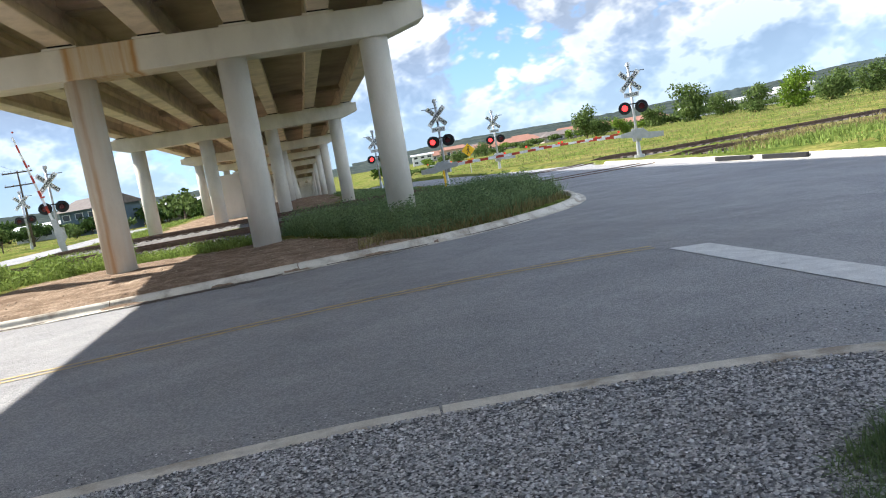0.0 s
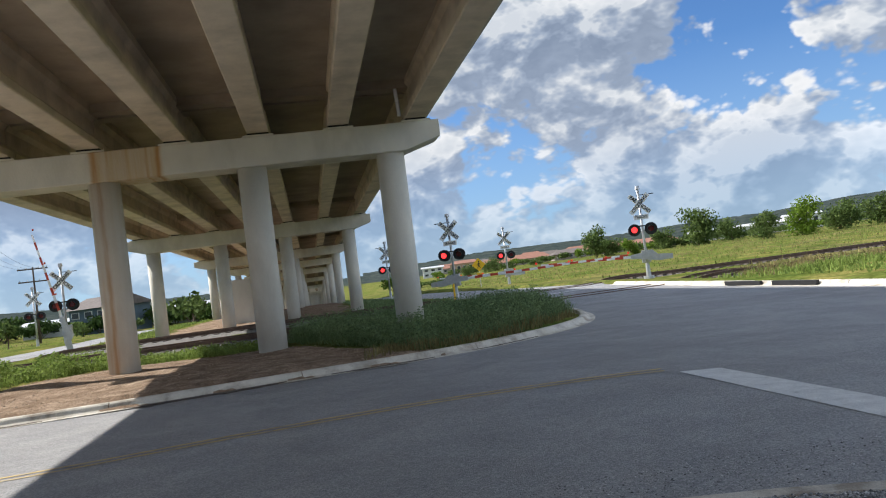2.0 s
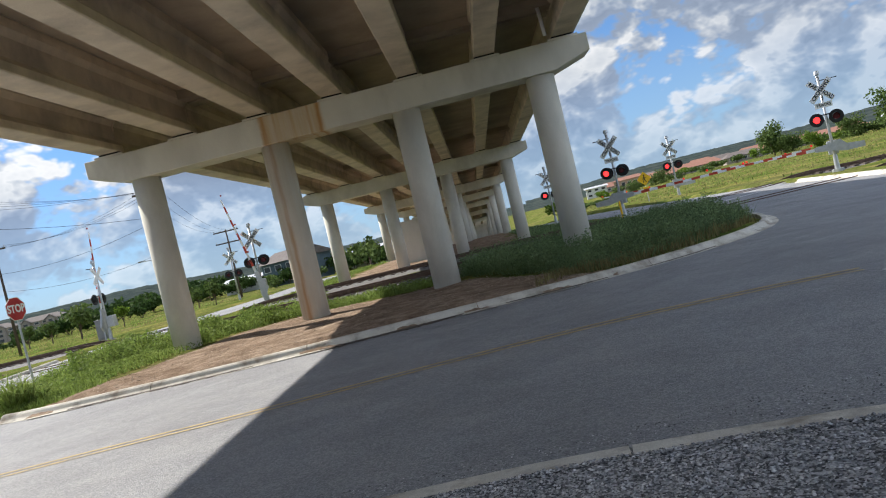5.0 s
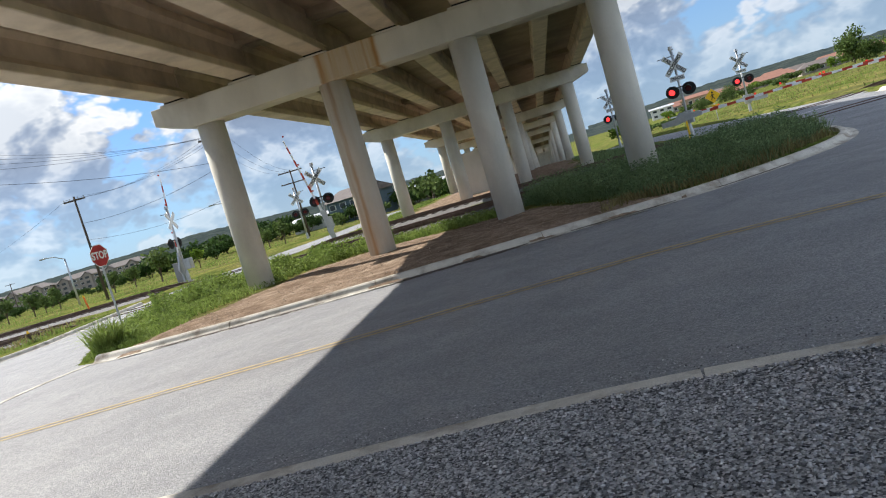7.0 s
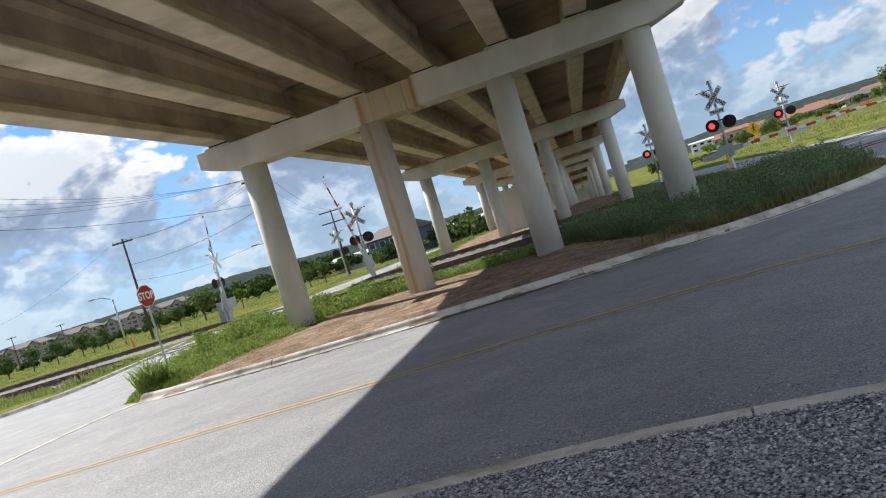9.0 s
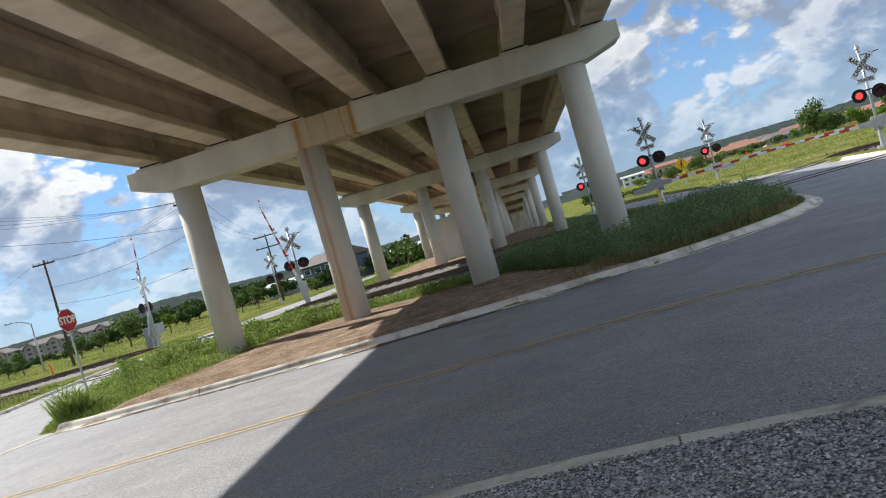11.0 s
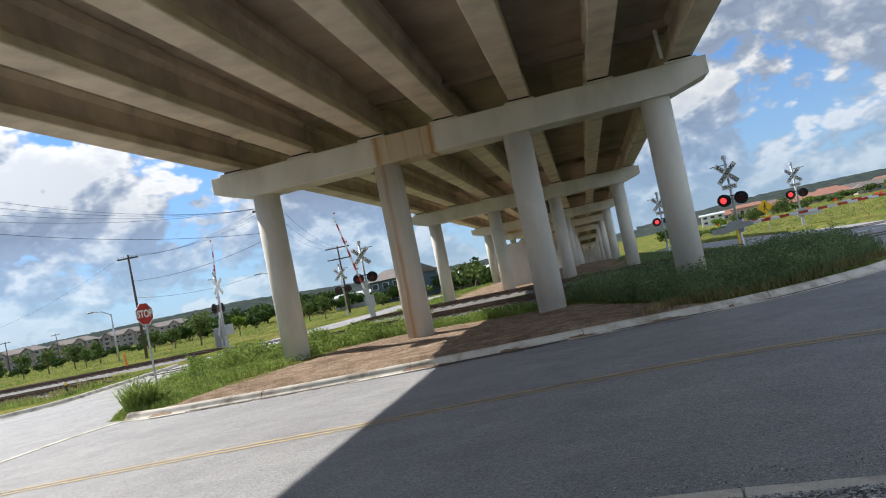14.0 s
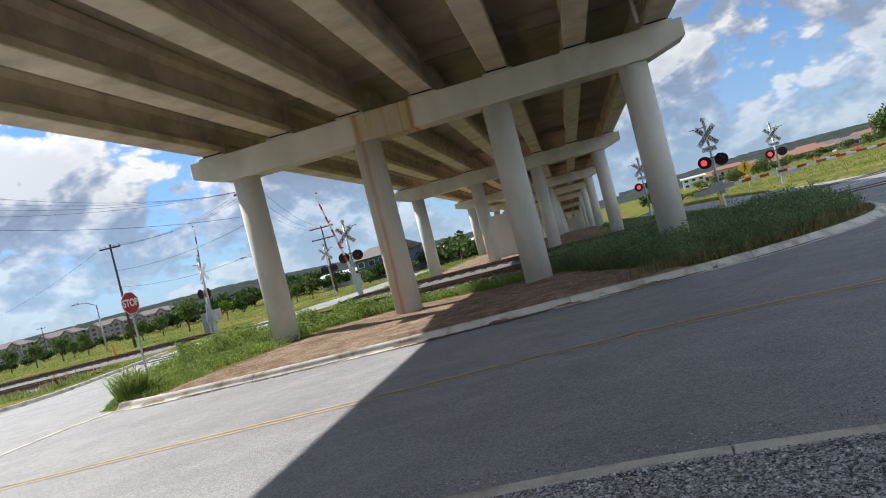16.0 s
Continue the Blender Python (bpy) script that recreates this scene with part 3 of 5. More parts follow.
def bent(y, top, rusty):
    g = ground_z(np.array(COLS), np.full(4, y))
    root = new("bent")
    root.parent = bridge
    root.matrix_basis = pose(0, y, 0)
    h = 0.80
    tilt = lambda x: x * CROSS
    outline = []
    for x, z in ((-HALF, top - 0.05), (HALF, top - 0.05), (HALF, top - 0.50), (HALF - 0.95, top - h), (-HALF + 0.95, top - h), (-HALF, top - 0.50)):
        outline.append((x, z + tilt(x)))
    bm = prism(bmesh.new(), outline, -0.45, 0.45)
    bmesh.ops.bevel(bm, geom=list(bm.edges), offset=0.02, segments=1, affect="EDGES")
    part("bent_cap", bm, rust_cap if rusty else concrete, root, "pale concrete cap with an orange rust stain" if rusty else "")
    for i, x in enumerate(COLS):
        lx = x - CX
        bm = bmesh.new()
        rod(bm, (lx, 0, float(g[i]) - 0.4), (lx, 0, top - h + tilt(lx) + 0.01), 0.372, seg=40)
        for f in bm.faces:
            f.smooth = len(f.verts) == 4
        part("column", bm, rust_column if rusty and i == 1 else concrete, root, "rust-streaked round column" if rusty and i == 1 else "")
    for gxx in GIRDERS:
        lx = gxx - CX
        for s in (-0.24, 0.24):
            bm = box(bmesh.new(), (0.54, 0.30, 0.045), (lx, s, top + tilt(lx) + 0.022), bevel=0.004)
            part("bearing_pad", bm, bearing_mat, root)
        part("bearing_seat", box(bmesh.new(), (0.78, 0.86, 0.09), (lx, 0, top + tilt(lx) - 0.046), bevel=0.006), concrete, root)
    return root


def stained(name, x0, x1, wash, runs):
    """Pale concrete with a rusty wash between x0 and x1 and darker runs (x, width, strength) in it."""
    m = concrete.copy()
    m.name = name
    k = Nodes(m.node_tree, keep=True)
    bsdf = next(n for n in k.t.nodes if n.type == "BSDF_PRINCIPLED")
    col = bsdf.inputs["Base Color"].links[0].from_socket
    pos = k.n("ShaderNodeNewGeometry").outputs["Position"]
    px = k.n("ShaderNodeSeparateXYZ", ins={0: pos}).outputs[0]
    fine = k.noise(k.n("ShaderNodeVectorMath", operation="MULTIPLY", ins={0: pos, 1: (9.0, 9.0, 0.5)}).outputs[0], 1.0, 6.0)
    wob = k.math("MULTIPLY_ADD", k.noise(k.n("ShaderNodeVectorMath", operation="MULTIPLY", ins={0: pos, 1: (2.0, 2.0, 1.3)}).outputs[0], 1.0, 4.0), 0.16, -0.08)
    xx = k.math("ADD", px, wob)
    a = k.n("ShaderNodeMapRange", interpolation_type="SMOOTHSTEP", ins={0: xx, 1: x0 - 0.05, 2: x0 + 0.06}).outputs[0]
    b = k.n("ShaderNodeMapRange", interpolation_type="SMOOTHSTEP", ins={0: xx, 1: x1 + 0.06, 2: x1 - 0.05}).outputs[0]
    area = k.math("MULTIPLY", a, b)
    tan = k.math("MULTIPLY", area, k.n("ShaderNodeMapRange", ins={0: fine, 1: 0.35, 2: 0.65, 3: wash * 0.55, 4: wash}).outputs[0])
    col = k.mix(tan, col, (0.50, 0.36, 0.19))
    for rx, w, amt in runs:
        off = k.math("ABSOLUTE", k.math("SUBTRACT", xx, rx))
        run = k.n("ShaderNodeMapRange", interpolation_type="SMOOTHSTEP", ins={0: off, 1: w, 2: 0.0, 3: 0.0, 4: amt}).outputs[0]
        run = k.math("MULTIPLY", run, k.n("ShaderNodeMapRange", ins={0: fine, 1: 0.3, 2: 0.6, 3: 0.35, 4: 1.0}).outputs[0])
        col = k.mix(run, col, (0.40, 0.20, 0.065))
    k.t.links.new(col, bsdf.inputs["Base Color"])
    return m


rust_column = stained("rusty_column", -5.3, -4.3, 0.32, [(-4.82, 0.12, 0.7), (-4.98, 0.09, 0.2)])
rust_cap = stained("rusty_cap", -4.95, -3.25, 0.85, [(-4.86, 0.12, 0.8), (-4.55, 0.07, 0.45), (-4.1, 0.10, 0.35), (-3.62, 0.06, 0.5), (-3.34, 0.08, 0.85)])
for k, (y, top) in enumerate(zip(BENT_Y, CAP_TOP)):
    bent(y, top, k == 1)

GIRDER_SECTION = [(-0.26, 0.0), (0.26, 0.0), (0.28, 0.02), (0.28, 0.18), (0.10, 0.37), (0.10, 0.75), (0.20, 0.87), (0.20, 1.06), (-0.20, 1.06), (-0.20, 0.87), (-0.10, 0.75), (-0.10, 0.37), (-0.28, 0.18), (-0.28, 0.02)]
ends = list(zip(BENT_Y, CAP_TOP))
ends.insert(0, (-28.4, 5.72))
for (y0, z0), (y1, z1) in zip(ends, ends[1:]):
    span = new("span")
    span.parent = bridge
    for gxx in GIRDERS:
        lx = gxx - CX
        bm = bmesh.new()
        pts = []
        for y, z in ((y0 + 0.04, z0), (y1 - 0.04, z1)):
            pts.append([bm.verts.new((lx + a, y, z + 0.045 + lx * CROSS + b)) for a, b in GIRDER_SECTION])
        n = len(GIRDER_SECTION)
        for i in range(n):
            bm.faces.new((pts[0][i], pts[0][(i + 1) % n], pts[1][(i + 1) % n], pts[1][i]))
        bm.faces.new(pts[0][::-1])
        bm.faces.new(pts[1])
        bmesh.ops.recalc_face_normals(bm, faces=bm.faces)
        part("girder", bm, girder_mat, span)
    # precast deck panels between the girders
    rows = 10 if y0 > -6 and y0 < 50 else 3
    for i in range(6):
        xa, xb = GIRDERS[i] - CX + 0.195, GIRDERS[i + 1] - CX - 0.195
        for j in range(rows):
            s0, s1 = j / rows, (j + 1) / rows
            ya, yb = y0 + (y1 - y0) * s0 + 0.004, y0 + (y1 - y0) * s1 - 0.004
            za, zb = z0 + (z1 - z0) * s0 + 1.09, z0 + (z1 - z0) * s1 + 1.09
            bm = bmesh.new()
            v = [bm.verts.new(p) for p in ((xa, ya, za), (xb, ya, za), (xb, yb, zb), (xa, yb, zb), (xa, ya, za + 0.1), (xb, ya, za + 0.1), (xb, yb, zb + 0.1), (xa, yb, zb + 0.1))]
            for f in ((0, 3, 2, 1), (4, 5, 6, 7), (0, 1, 5, 4), (1, 2, 6, 5), (2, 3, 7, 6), (3, 0, 4, 7)):
                bm.faces.new([v[q] for q in f])
            part("deck_panel", bm, shaded_soffit_mat, span)
    # thickened slab edge over the bents
    for yy, zz in ((y0 + 0.35, z0), (y1 - 0.35, z1)):
        for i in range(6):
            xa, xb = GIRDERS[i] - CX + 0.11, GIRDERS[i + 1] - CX - 0.11
            part("slab_edge", box(bmesh.new(), (xb - xa, 0.5, 0.24), ((xa + xb) / 2, yy, zz + 0.99)), shaded_soffit_mat, span)
    bm = bmesh.new()
    sec = [(-HALF - 0.5, 1.30), (-HALF - 0.5, 2.36), (-HALF - 0.26, 2.36), (-HALF - 0.1, 1.62), (HALF + 0.1, 1.62), (HALF + 0.26, 2.36), (HALF + 0.5, 2.36), (HALF + 0.5, 1.30), (HALF - 0.4, 1.42), (-HALF + 0.4, 1.42)]
    sec = [(x, z - 0.26) for x, z in sec]
    pts = [[bm.verts.new((x, y, z + zz)) for x, z in sec] for y, zz in ((y0, z0), (y1, z1))]
    n = len(sec)
    for i in range(n):
        bm.faces.new((pts[0][i], pts[0][(i + 1) % n], pts[1][(i + 1) % n], pts[1][i]))
    bm.faces.new(pts[0][::-1])
    bm.faces.new(pts[1])
    bmesh.ops.recalc_face_normals(bm, faces=bm.faces)
    part("deck", bm, concrete, span)

# abutment at the far end
tagged(finish("abutment", box(bmesh.new(), (15, 1.2, 5.0), (CX, 188.5, 0.2), bevel=0.03), concrete), "concrete abutment closing the far end of the bridge", "abutment", kind="structure")
for px, py in ((2.75, 19.0), (-9.35, 18.9)):
    bm = bmesh.new()
    rod(bm, (px, py, 6.55), (px + 0.02, py, 6.2), 0.05)
    rod(bm, (px + 0.02, py, 6.22), (px + 0.05, py + 0.12, 5.85), 0.05)
    tagged(finish("drain_pipe", bm, sign_white, smooth=True), "short white plastic drain pipe under the deck", "pipe")


# ---- railway ----
def build_track(y0, slope):
    rise = lambda x: TRACK_RISE - 0.10 * nsmooth(16, 20, x) - 0.235 * (nsmooth(5.5, 3.2, np.abs(x - 11.2)) + nsmooth(5, 2.8, np.abs(x + 16.6)))
    line = [Vector((x, y0 + slope * x)) for x in np.arange(-90, 91, 1.0)]
    h = lambda x, y: float(base_z(x, y)) + float(rise(x))
    bed = ribbon(bmesh.new(), [v for v in line if v.x < 8.5], [(-4.6, -0.16), (-3.0, -0.02), (-1.7, 0.13), (-0.8, 0.15), (0.8, 0.15), (1.7, 0.13), (3.2, -0.16)], h)
    root = tagged(new("railway_track"), "rusty railway track on a bed of grey ballast", "railway track", "tracks", kind="structure")
    part("ballast_bed", bed, ballast_mat, root)
    part("ballast_bed", ribbon(bmesh.new(), [v for v in line if v.x > 13.5], [(-1.7, -0.1), (-1.2, 0.13), (1.2, 0.13), (1.9, -0.1)], h), ballast_mat, root)
    part("crossing_surface", ribbon(bmesh.new(), [v for v in line if 6.5 < v.x < 15.5], [(-1.6, 0.0), (-1.5, 0.27), (1.5, 0.27), (1.6, 0.0)], h), asphalt, root, "asphalt laid between the rails at the crossing")
    part("crossing_surface", ribbon(bmesh.new(), [v for v in line if -20.5 < v.x < -12.5], [(-1.6, 0.0), (-1.5, 0.27), (1.5, 0.27), (1.6, 0.0)], h), asphalt, root, "asphalt laid between the rails at the crossing")
    for off in (-0.72, 0.72):
        sec = [(off - 0.07, 0.17), (off - 0.012, 0.20), (off - 0.012, 0.27), (off - 0.036, 0.285), (off - 0.036, 0.32), (off + 0.036, 0.32), (off + 0.036, 0.285), (off + 0.012, 0.27), (off + 0.012, 0.20), (off + 0.07, 0.17)]
        part("rail", ribbon(bmesh.new(), line, sec, h), rail_steel, root)
    me = None
    for x in np.arange(-45, 40, 0.56):
        if abs(x - 11.5) < 3.4 or abs(x + 16.5) < 3.2:
            continue
        if me is None:
            bm = box(bmesh.new(), (0.22, 2.5, 0.16), bevel=0.01)
            me = bpy.data.meshes.new("sleeper")
            bm.to_mesh(me)
            bm.free()
            me.materials.append(tie_wood)
        ob = new("sleeper", me)
        ob.parent = root
        ob.matrix_basis = pose(x, y0 + slope * x, h(x, y0) + 0.10, 0, 0, random.uniform(-2, 2))


for y0, s in TRACKS:
    build_track(y0, s)


# ---- lettering ----
LETTERS = {}


def letter_mesh(text, size, mat, depth):
    cu = bpy.data.curves.new("lettering", "FONT")
    cu.body, cu.size, cu.align_x, cu.align_y, cu.extrude, cu.offset = text, size, "CENTER", "CENTER", depth, size * 0.03
    tmp = bpy.data.objects.new("lettering", cu)
    scene.collection.objects.link(tmp)
    me = bpy.data.meshes.new_from_object(tmp.evaluated_get(bpy.context.evaluated_depsgraph_get()))
    bpy.data.objects.remove(tmp)
    me.materials.clear()
    me.materials.append(mat)
    return me


def lettering(text, size, mat, parent, m, depth=0.004, sx=1.0):
    key = (text, size, mat.name)
    if key not in LETTERS:
        LETTERS[key] = letter_mesh(text, size, mat, depth)
    ob = new("lettering", LETTERS[key])
    ob.parent = parent
    ob.matrix_basis = m @ Matrix.Diagonal((sx, 1, 1, 1))
    return ob




def crossing_mast(at, rz, lit, arm, arm_len, arm_side, back=False, plate=True, label=""):
    """A railway crossing mast. arm: the gate's angle above level. arm_side: +1 when the arm reaches to local +x. Its front faces local -y."""
    root = thing("crossing_mast", (at[0], at[1], at[2]), rz, label, "railway signal", "crossing masts")
    bm = rod(bmesh.new(), (0, 0, 0.0), (0, 0, 4.35), 0.062, seg=16)
    part("mast_pole", bm, steel, root, smooth=True)
    bm = rod(bmesh.new(), (0, 0, -0.3), (0, 0, 0.12), 0.26, seg=8)
    rod(bm, (0, 0, 0.10), (0, 0, 0.75), 0.12, 0.09, seg=16)
    part("base", bm, steel, root)
    bm = rod(bmesh.new(), (0, 0, 4.33), (0, 0, 4.45), 0.09, 0.05)
    rod(bm, (0, 0, 4.45), (0, 0, 4.62), 0.13, 0.10, seg=16)
    part("bell", bm, steel, root, "grey warning bell")
    bm = rod(bmesh.new(), (-0.75 if arm_side > 0 else -0.1, 0, 4.16), (0.1 if arm_side > 0 else 0.75, 0, 4.16), 0.02, seg=8)
    part("bracket_arm", bm, black_paint, root)
    # crossed boards
    f = 0.09 if back else -0.09
    words = (("RAILROAD", 45), ("CROSSING", -45))
    for i, (w, a) in enumerate(words):
        m = pose(0, f - 0.012 * i, 3.72) @ Matrix.Rotation(radians(a), 4, "Y")
        bm = box(bmesh.new(), (1.30, 0.008, 0.24), bevel=0.003)
        blade = part("crossbuck_board", bm, sign_white, root)
        blade.matrix_basis = m
        if back:
            continue
        if w == "RAILROAD":
            for piece, sx in (("RAIL", -0.36), ("ROAD", 0.36)):
                lettering(piece, 0.24, sign_black, blade, pose(sx, -0.008, 0.0, 90), sx=0.85)
        else:
            lettering(w, 0.24, sign_black, blade, pose(0, -0.008, 0.0, 90), sx=0.92)
    if plate and not back:
        bm = box(bmesh.new(), (0.72, 0.008, 0.24), (0, -0.11, 3.06), bevel=0.003)
        pl = part("track_plate", bm, sign_white, root)
        lettering("TRACKS", 0.17, sign_black, pl, pose(0, -0.118, 3.06, 90), sx=0.95)
        lettering("2", 0.2, sign_black, pl, pose(0, -0.122, 3.36, 90))
    # flashing lamps
    bm = rod(bmesh.new(), (-0.45, -0.05, 2.62), (0.45, -0.05, 2.62), 0.03, seg=10)
    part("lamp_bracket", bm, black_paint, root)
    for s, on in ((-0.40, lit == "left"), (0.40, lit == "right")):
        for d in (-1, 1):
            if d == 1 and not back:
                y, face = 0.16, 1
            elif d == 1:
                continue
            else:
                y, face = (-0.14, -1)
            bm = bmesh.new()
            rod(bm, (s, y, 2.45), (s, y + 0.02 * face, 2.45), 0.30, seg=28)
            rod(bm, (s, y - 0.12 * face, 2.45), (s, y, 2.45), 0.10, 0.16, seg=20)
            lamp = part("lamp_disc", bm, black_paint, root)
            bm = bmesh.new()
            rod(bm, (s, y + 0.025 * face, 2.45), (s, y + 0.05 * face, 2.45), 0.145, 0.12, seg=24)
            part("lens", bm, lens_lit if on and d == -1 else lens_dark, lamp, "glowing red lens" if on and d == -1 else "dark red lens")
            bm = bmesh.new()
            ring0, ring1 = [], []
            for q in range(13):
                a = radians(-15 + q * 210 / 12)
                ring0.append(bm.verts.new((s + 0.165 * math.cos(a), y + 0.02 * face, 2.45 + 0.165 * math.sin(a))))
                ring1.append(bm.verts.new((s + 0.165 * math.cos(a), y + (0.06 + 0.24 * max(0, math.sin(a))) * face, 2.45 + 0.165 * math.sin(a) - 0.02)))
            for q in range(12):
                bm.faces.new((ring0[q], ring0[q + 1], ring1[q + 1], ring1[q]))
            part("hood", bm, black_paint, lamp)
    # gate mechanism, counterweight and arm
    if arm_len:
        bm = box(bmesh.new(), (0.42, 0.40, 0.62), (0, 0.30, 1.10), bevel=0.03)
        part("gate_motor", bm, steel, root)
        m = pose(0, -0.22, 1.12) @ Matrix.Rotation(radians(-arm) * arm_side, 4, "Y")
        bm = prism(bmesh.new(), [(-1.25 * arm_side, -0.22), (-0.55 * arm_side, -0.26), (0.3 * arm_side, -0.13), (0.75 * arm_side, -0.10), (0.75 * arm_side, 0.10), (0.3 * arm_side, 0.16), (-0.3 * arm_side, 0.30), (-0.55 * arm_side, 0.06), (-1.25 * arm_side, 0.02)], -0.05, 0.05)
        cw = part("counterweight", bm, steel, root, "grey steel counterweight arm")
        cw.matrix_basis = m
        n = int((arm_len - 0.7) / 0.41)
        for i in range(n):
            a = (0.7 + i * 0.41) * arm_side
            bm = box(bmesh.new(), (0.41, 0.035, 0.13 - 0.05 * i / n), (a + 0.205 * arm_side, 0, 0))
            seg = part("gate_arm_band", bm, red_stripe if i % 2 else sign_white, root, "red band" if i % 2 else "white band")
            seg.matrix_basis = m
        for s in (0.35, 0.65, 0.97):
            bm = box(bmesh.new(), (0.09, 0.06, 0.09), (arm_len * s * arm_side, 0, 0.11), bevel=0.015)
            lamp = part("gate_lamp", bm, gate_lens if lit else red_stripe, root, "small red gate lamp")
            lamp.matrix_basis = m
    return root


def gz1(x, y):
    return float(ground_z(np.array([x]), np.array([y]))[0])


crossing_mast((16.4, 34.2, 0.05), -23, "left", 2, 5.6, -1, label="steel railroad crossing mast with red flashers and lowered striped gate")
crossing_mast((7.4, 38.0, 0.05), -23, "left", 1, 9.2, 1, label="steel railroad crossing mast with long lowered gate in tall grass")
crossing_mast((14.7, 54.2, -0.1), -10, "left", 2, 5.5, -1, label="distant railroad crossing mast with lowered gate and red flashers")
crossing_mast((5.85, 56.3, -0.05), 0, "left", 0, 0, 1, label="distant railroad crossing mast with a lit red flasher")
crossing_mast((-12.57, 41.0, 0.0), 8, "", 78, 5.6, -1, plate=False, label="railroad crossing mast with unlit flashers and raised striped gate")
crossing_mast((-21.4, 40.2, 0.0), 266, "", 82, 5.6, -1, back=True, label="railroad crossing mast seen from behind, striped gate raised")
crossing_mast((-20.0, 58.5, -0.2), 15, "", 0, 0, -1, plate=False, label="far railroad crossing mast beyond the tracks")


# ---- signs and poles ----
def stop_sign(at, rz):
    root = thing("stop_sign", at, rz, "red octagonal stop sign on a steel post beside the side road", "sign")
    part("post", box(bmesh.new(), (0.06, 0.04, 2.6), (0, 0.03, 1.0)), steel, root)
    for r, y, mat, nm in ((0.412, 0.0, sign_white, "border"), (0.388, -0.006, sign_red, "face")):
        bm = bmesh.new()
        prism(bm, [(r * math.cos(radians(22.5 + 45 * i)), 2.5 + r * math.sin(radians(22.5 + 45 * i))) for i in range(8)], y - 0.003, y + 0.003)
        face = part(nm, bm, mat, root)
    lettering("STOP", 0.36, sign_white, face, pose(0, -0.012, 2.5, 90), sx=0.8)
    return root


stop_sign((-15.2, 23.2, gz1(-15.2, 23.2) - 0.05), 78)


def walking_sign(at, rz):
    root = thing("pedestrian_sign", at, rz, "yellow diamond pedestrian warning sign on a post", "sign")
    part("post", rod(bmesh.new(), (0, 0.03, -0.3), (0, 0.03, 2.4), 0.03), steel, root)
    bm = box(bmesh.new(), (0.76, 0.006, 0.76), (0, 0, 2.0), (0, 45, 0), bevel=0.002)
    face = part("face", bm, sign_yellow, root)
    bm = bmesh.new()
    rod(bm, (0.02, -0.012, 2.26), (0.02, -0.006, 2.26), 0.06, seg=12)
    for a, b, w in (((0.0, 2.18), (0.0, 1.95), 0.09), ((0.0, 1.97), (-0.12, 1.72), 0.05), ((0.0, 1.97), (0.13, 1.72), 0.05), ((0, 2.14), (-0.14, 1.98), 0.04), ((0, 2.14), (0.15, 2.02), 0.04)):
        rod(bm, (a[0], -0.008, a[1]), (b[0], -0.008, b[1]), w / 2, seg=6)
    part("symbol", bm, sign_black, face)
    part("panel", box(bmesh.new(), (0.45, 0.006, 0.30), (0, 0, 1.2), bevel=0.002), sign_yellow, root)
    return root


walking_sign((13.1, 56.8, -0.1), -10)


def wood_utility_pole(at, h, arms, rz, lean=0.0, label="tall dark wooden utility pole with crossarms"):
    root = thing("utility_pole", at, rz, label, "utility pole", "utility poles")
    root.matrix_basis = pose(*at, 0, lean, rz)
    part("pole", rod(bmesh.new(), (0, 0, -0.5), (0, 0, h), 0.12, 0.07, seg=14), wood_pole, root, smooth=True)
    for z, w in arms:
        arm = part("crossarm", box(bmesh.new(), (w, 0.10, 0.12), (0, -0.12, h - z), bevel=0.01), wood_pole, root)
        for s in (-0.46, -0.2, 0.2, 0.46):
            part("insulator", rod(bmesh.new(), (s * w, -0.12, h - z + 0.06), (s * w, -0.12, h - z + 0.22), 0.045, 0.03, seg=8), steel, arm)
    return root


def polar(az, d):
    return d * math.sin(radians(az)), d * math.cos(radians(az))


def elev(el, d):
    return 1.6 + d * math.tan(radians(el))


POLES = {}
for key, az, d, el, arms in (("a", -33.6, 62, 6.07, [(0.3, 1.6)]), ("x", -23.3, 50, 7.9, [(0.2, 2.0), (1.1, 1.2)]), ("m", -18.7, 80, 3.96, [(0.2, 2.6), (1.4, 2.6)])):
    x, y = polar(az, d)
    g = gz1(x, y)
    top = elev(el, d)
    wood_utility_pole((x, y, g), top - g, arms, -az * 0.4)
    POLES[key] = Vector((x, y, top))
for az, d, el in ((-7.0, 190, 0.9), (-42.0, 170, 1.6), (-39.0, 190, 1.5)):
    x, y = polar(az, d)
    g = gz1(x, y)
    wood_utility_pole((x, y, g), elev(el, d) - g, [(0.3, 2.4)], 0, label="distant wooden utility pole")


def wire(a, b, sag, r=0.009):
    bm = bmesh.new()
    a, b = Vector(a), Vector(b)
    n, rows = 18, []
    side = (b - a).cross(Vector((0, 0, 1))).normalized()
    for i in range(n + 1):
        t = i / n
        p = a.lerp(b, t) - Vector((0, 0, sag * 4 * t * (1 - t)))
        rows.append([bm.verts.new(p + side * (r * math.cos(q)) + Vector((0, 0, r * math.sin(q)))) for q in (0, 2.094, 4.188)])
    for p, q in zip(rows, rows[1:]):
        for j in range(3):
            bm.faces.new((p[j], p[(j + 1) % 3], q[(j + 1) % 3], q[j]))
    return tagged(finish("utility_wire", bm, wire_mat), "thin dark overhead utility wire hanging between poles", "wire", "overhead wires")


px, pa, pm = POLES["x"], POLES["a"], POLES["m"]

def at(az, el, d):
    return Vector((*polar(az, d), elev(el, d)))


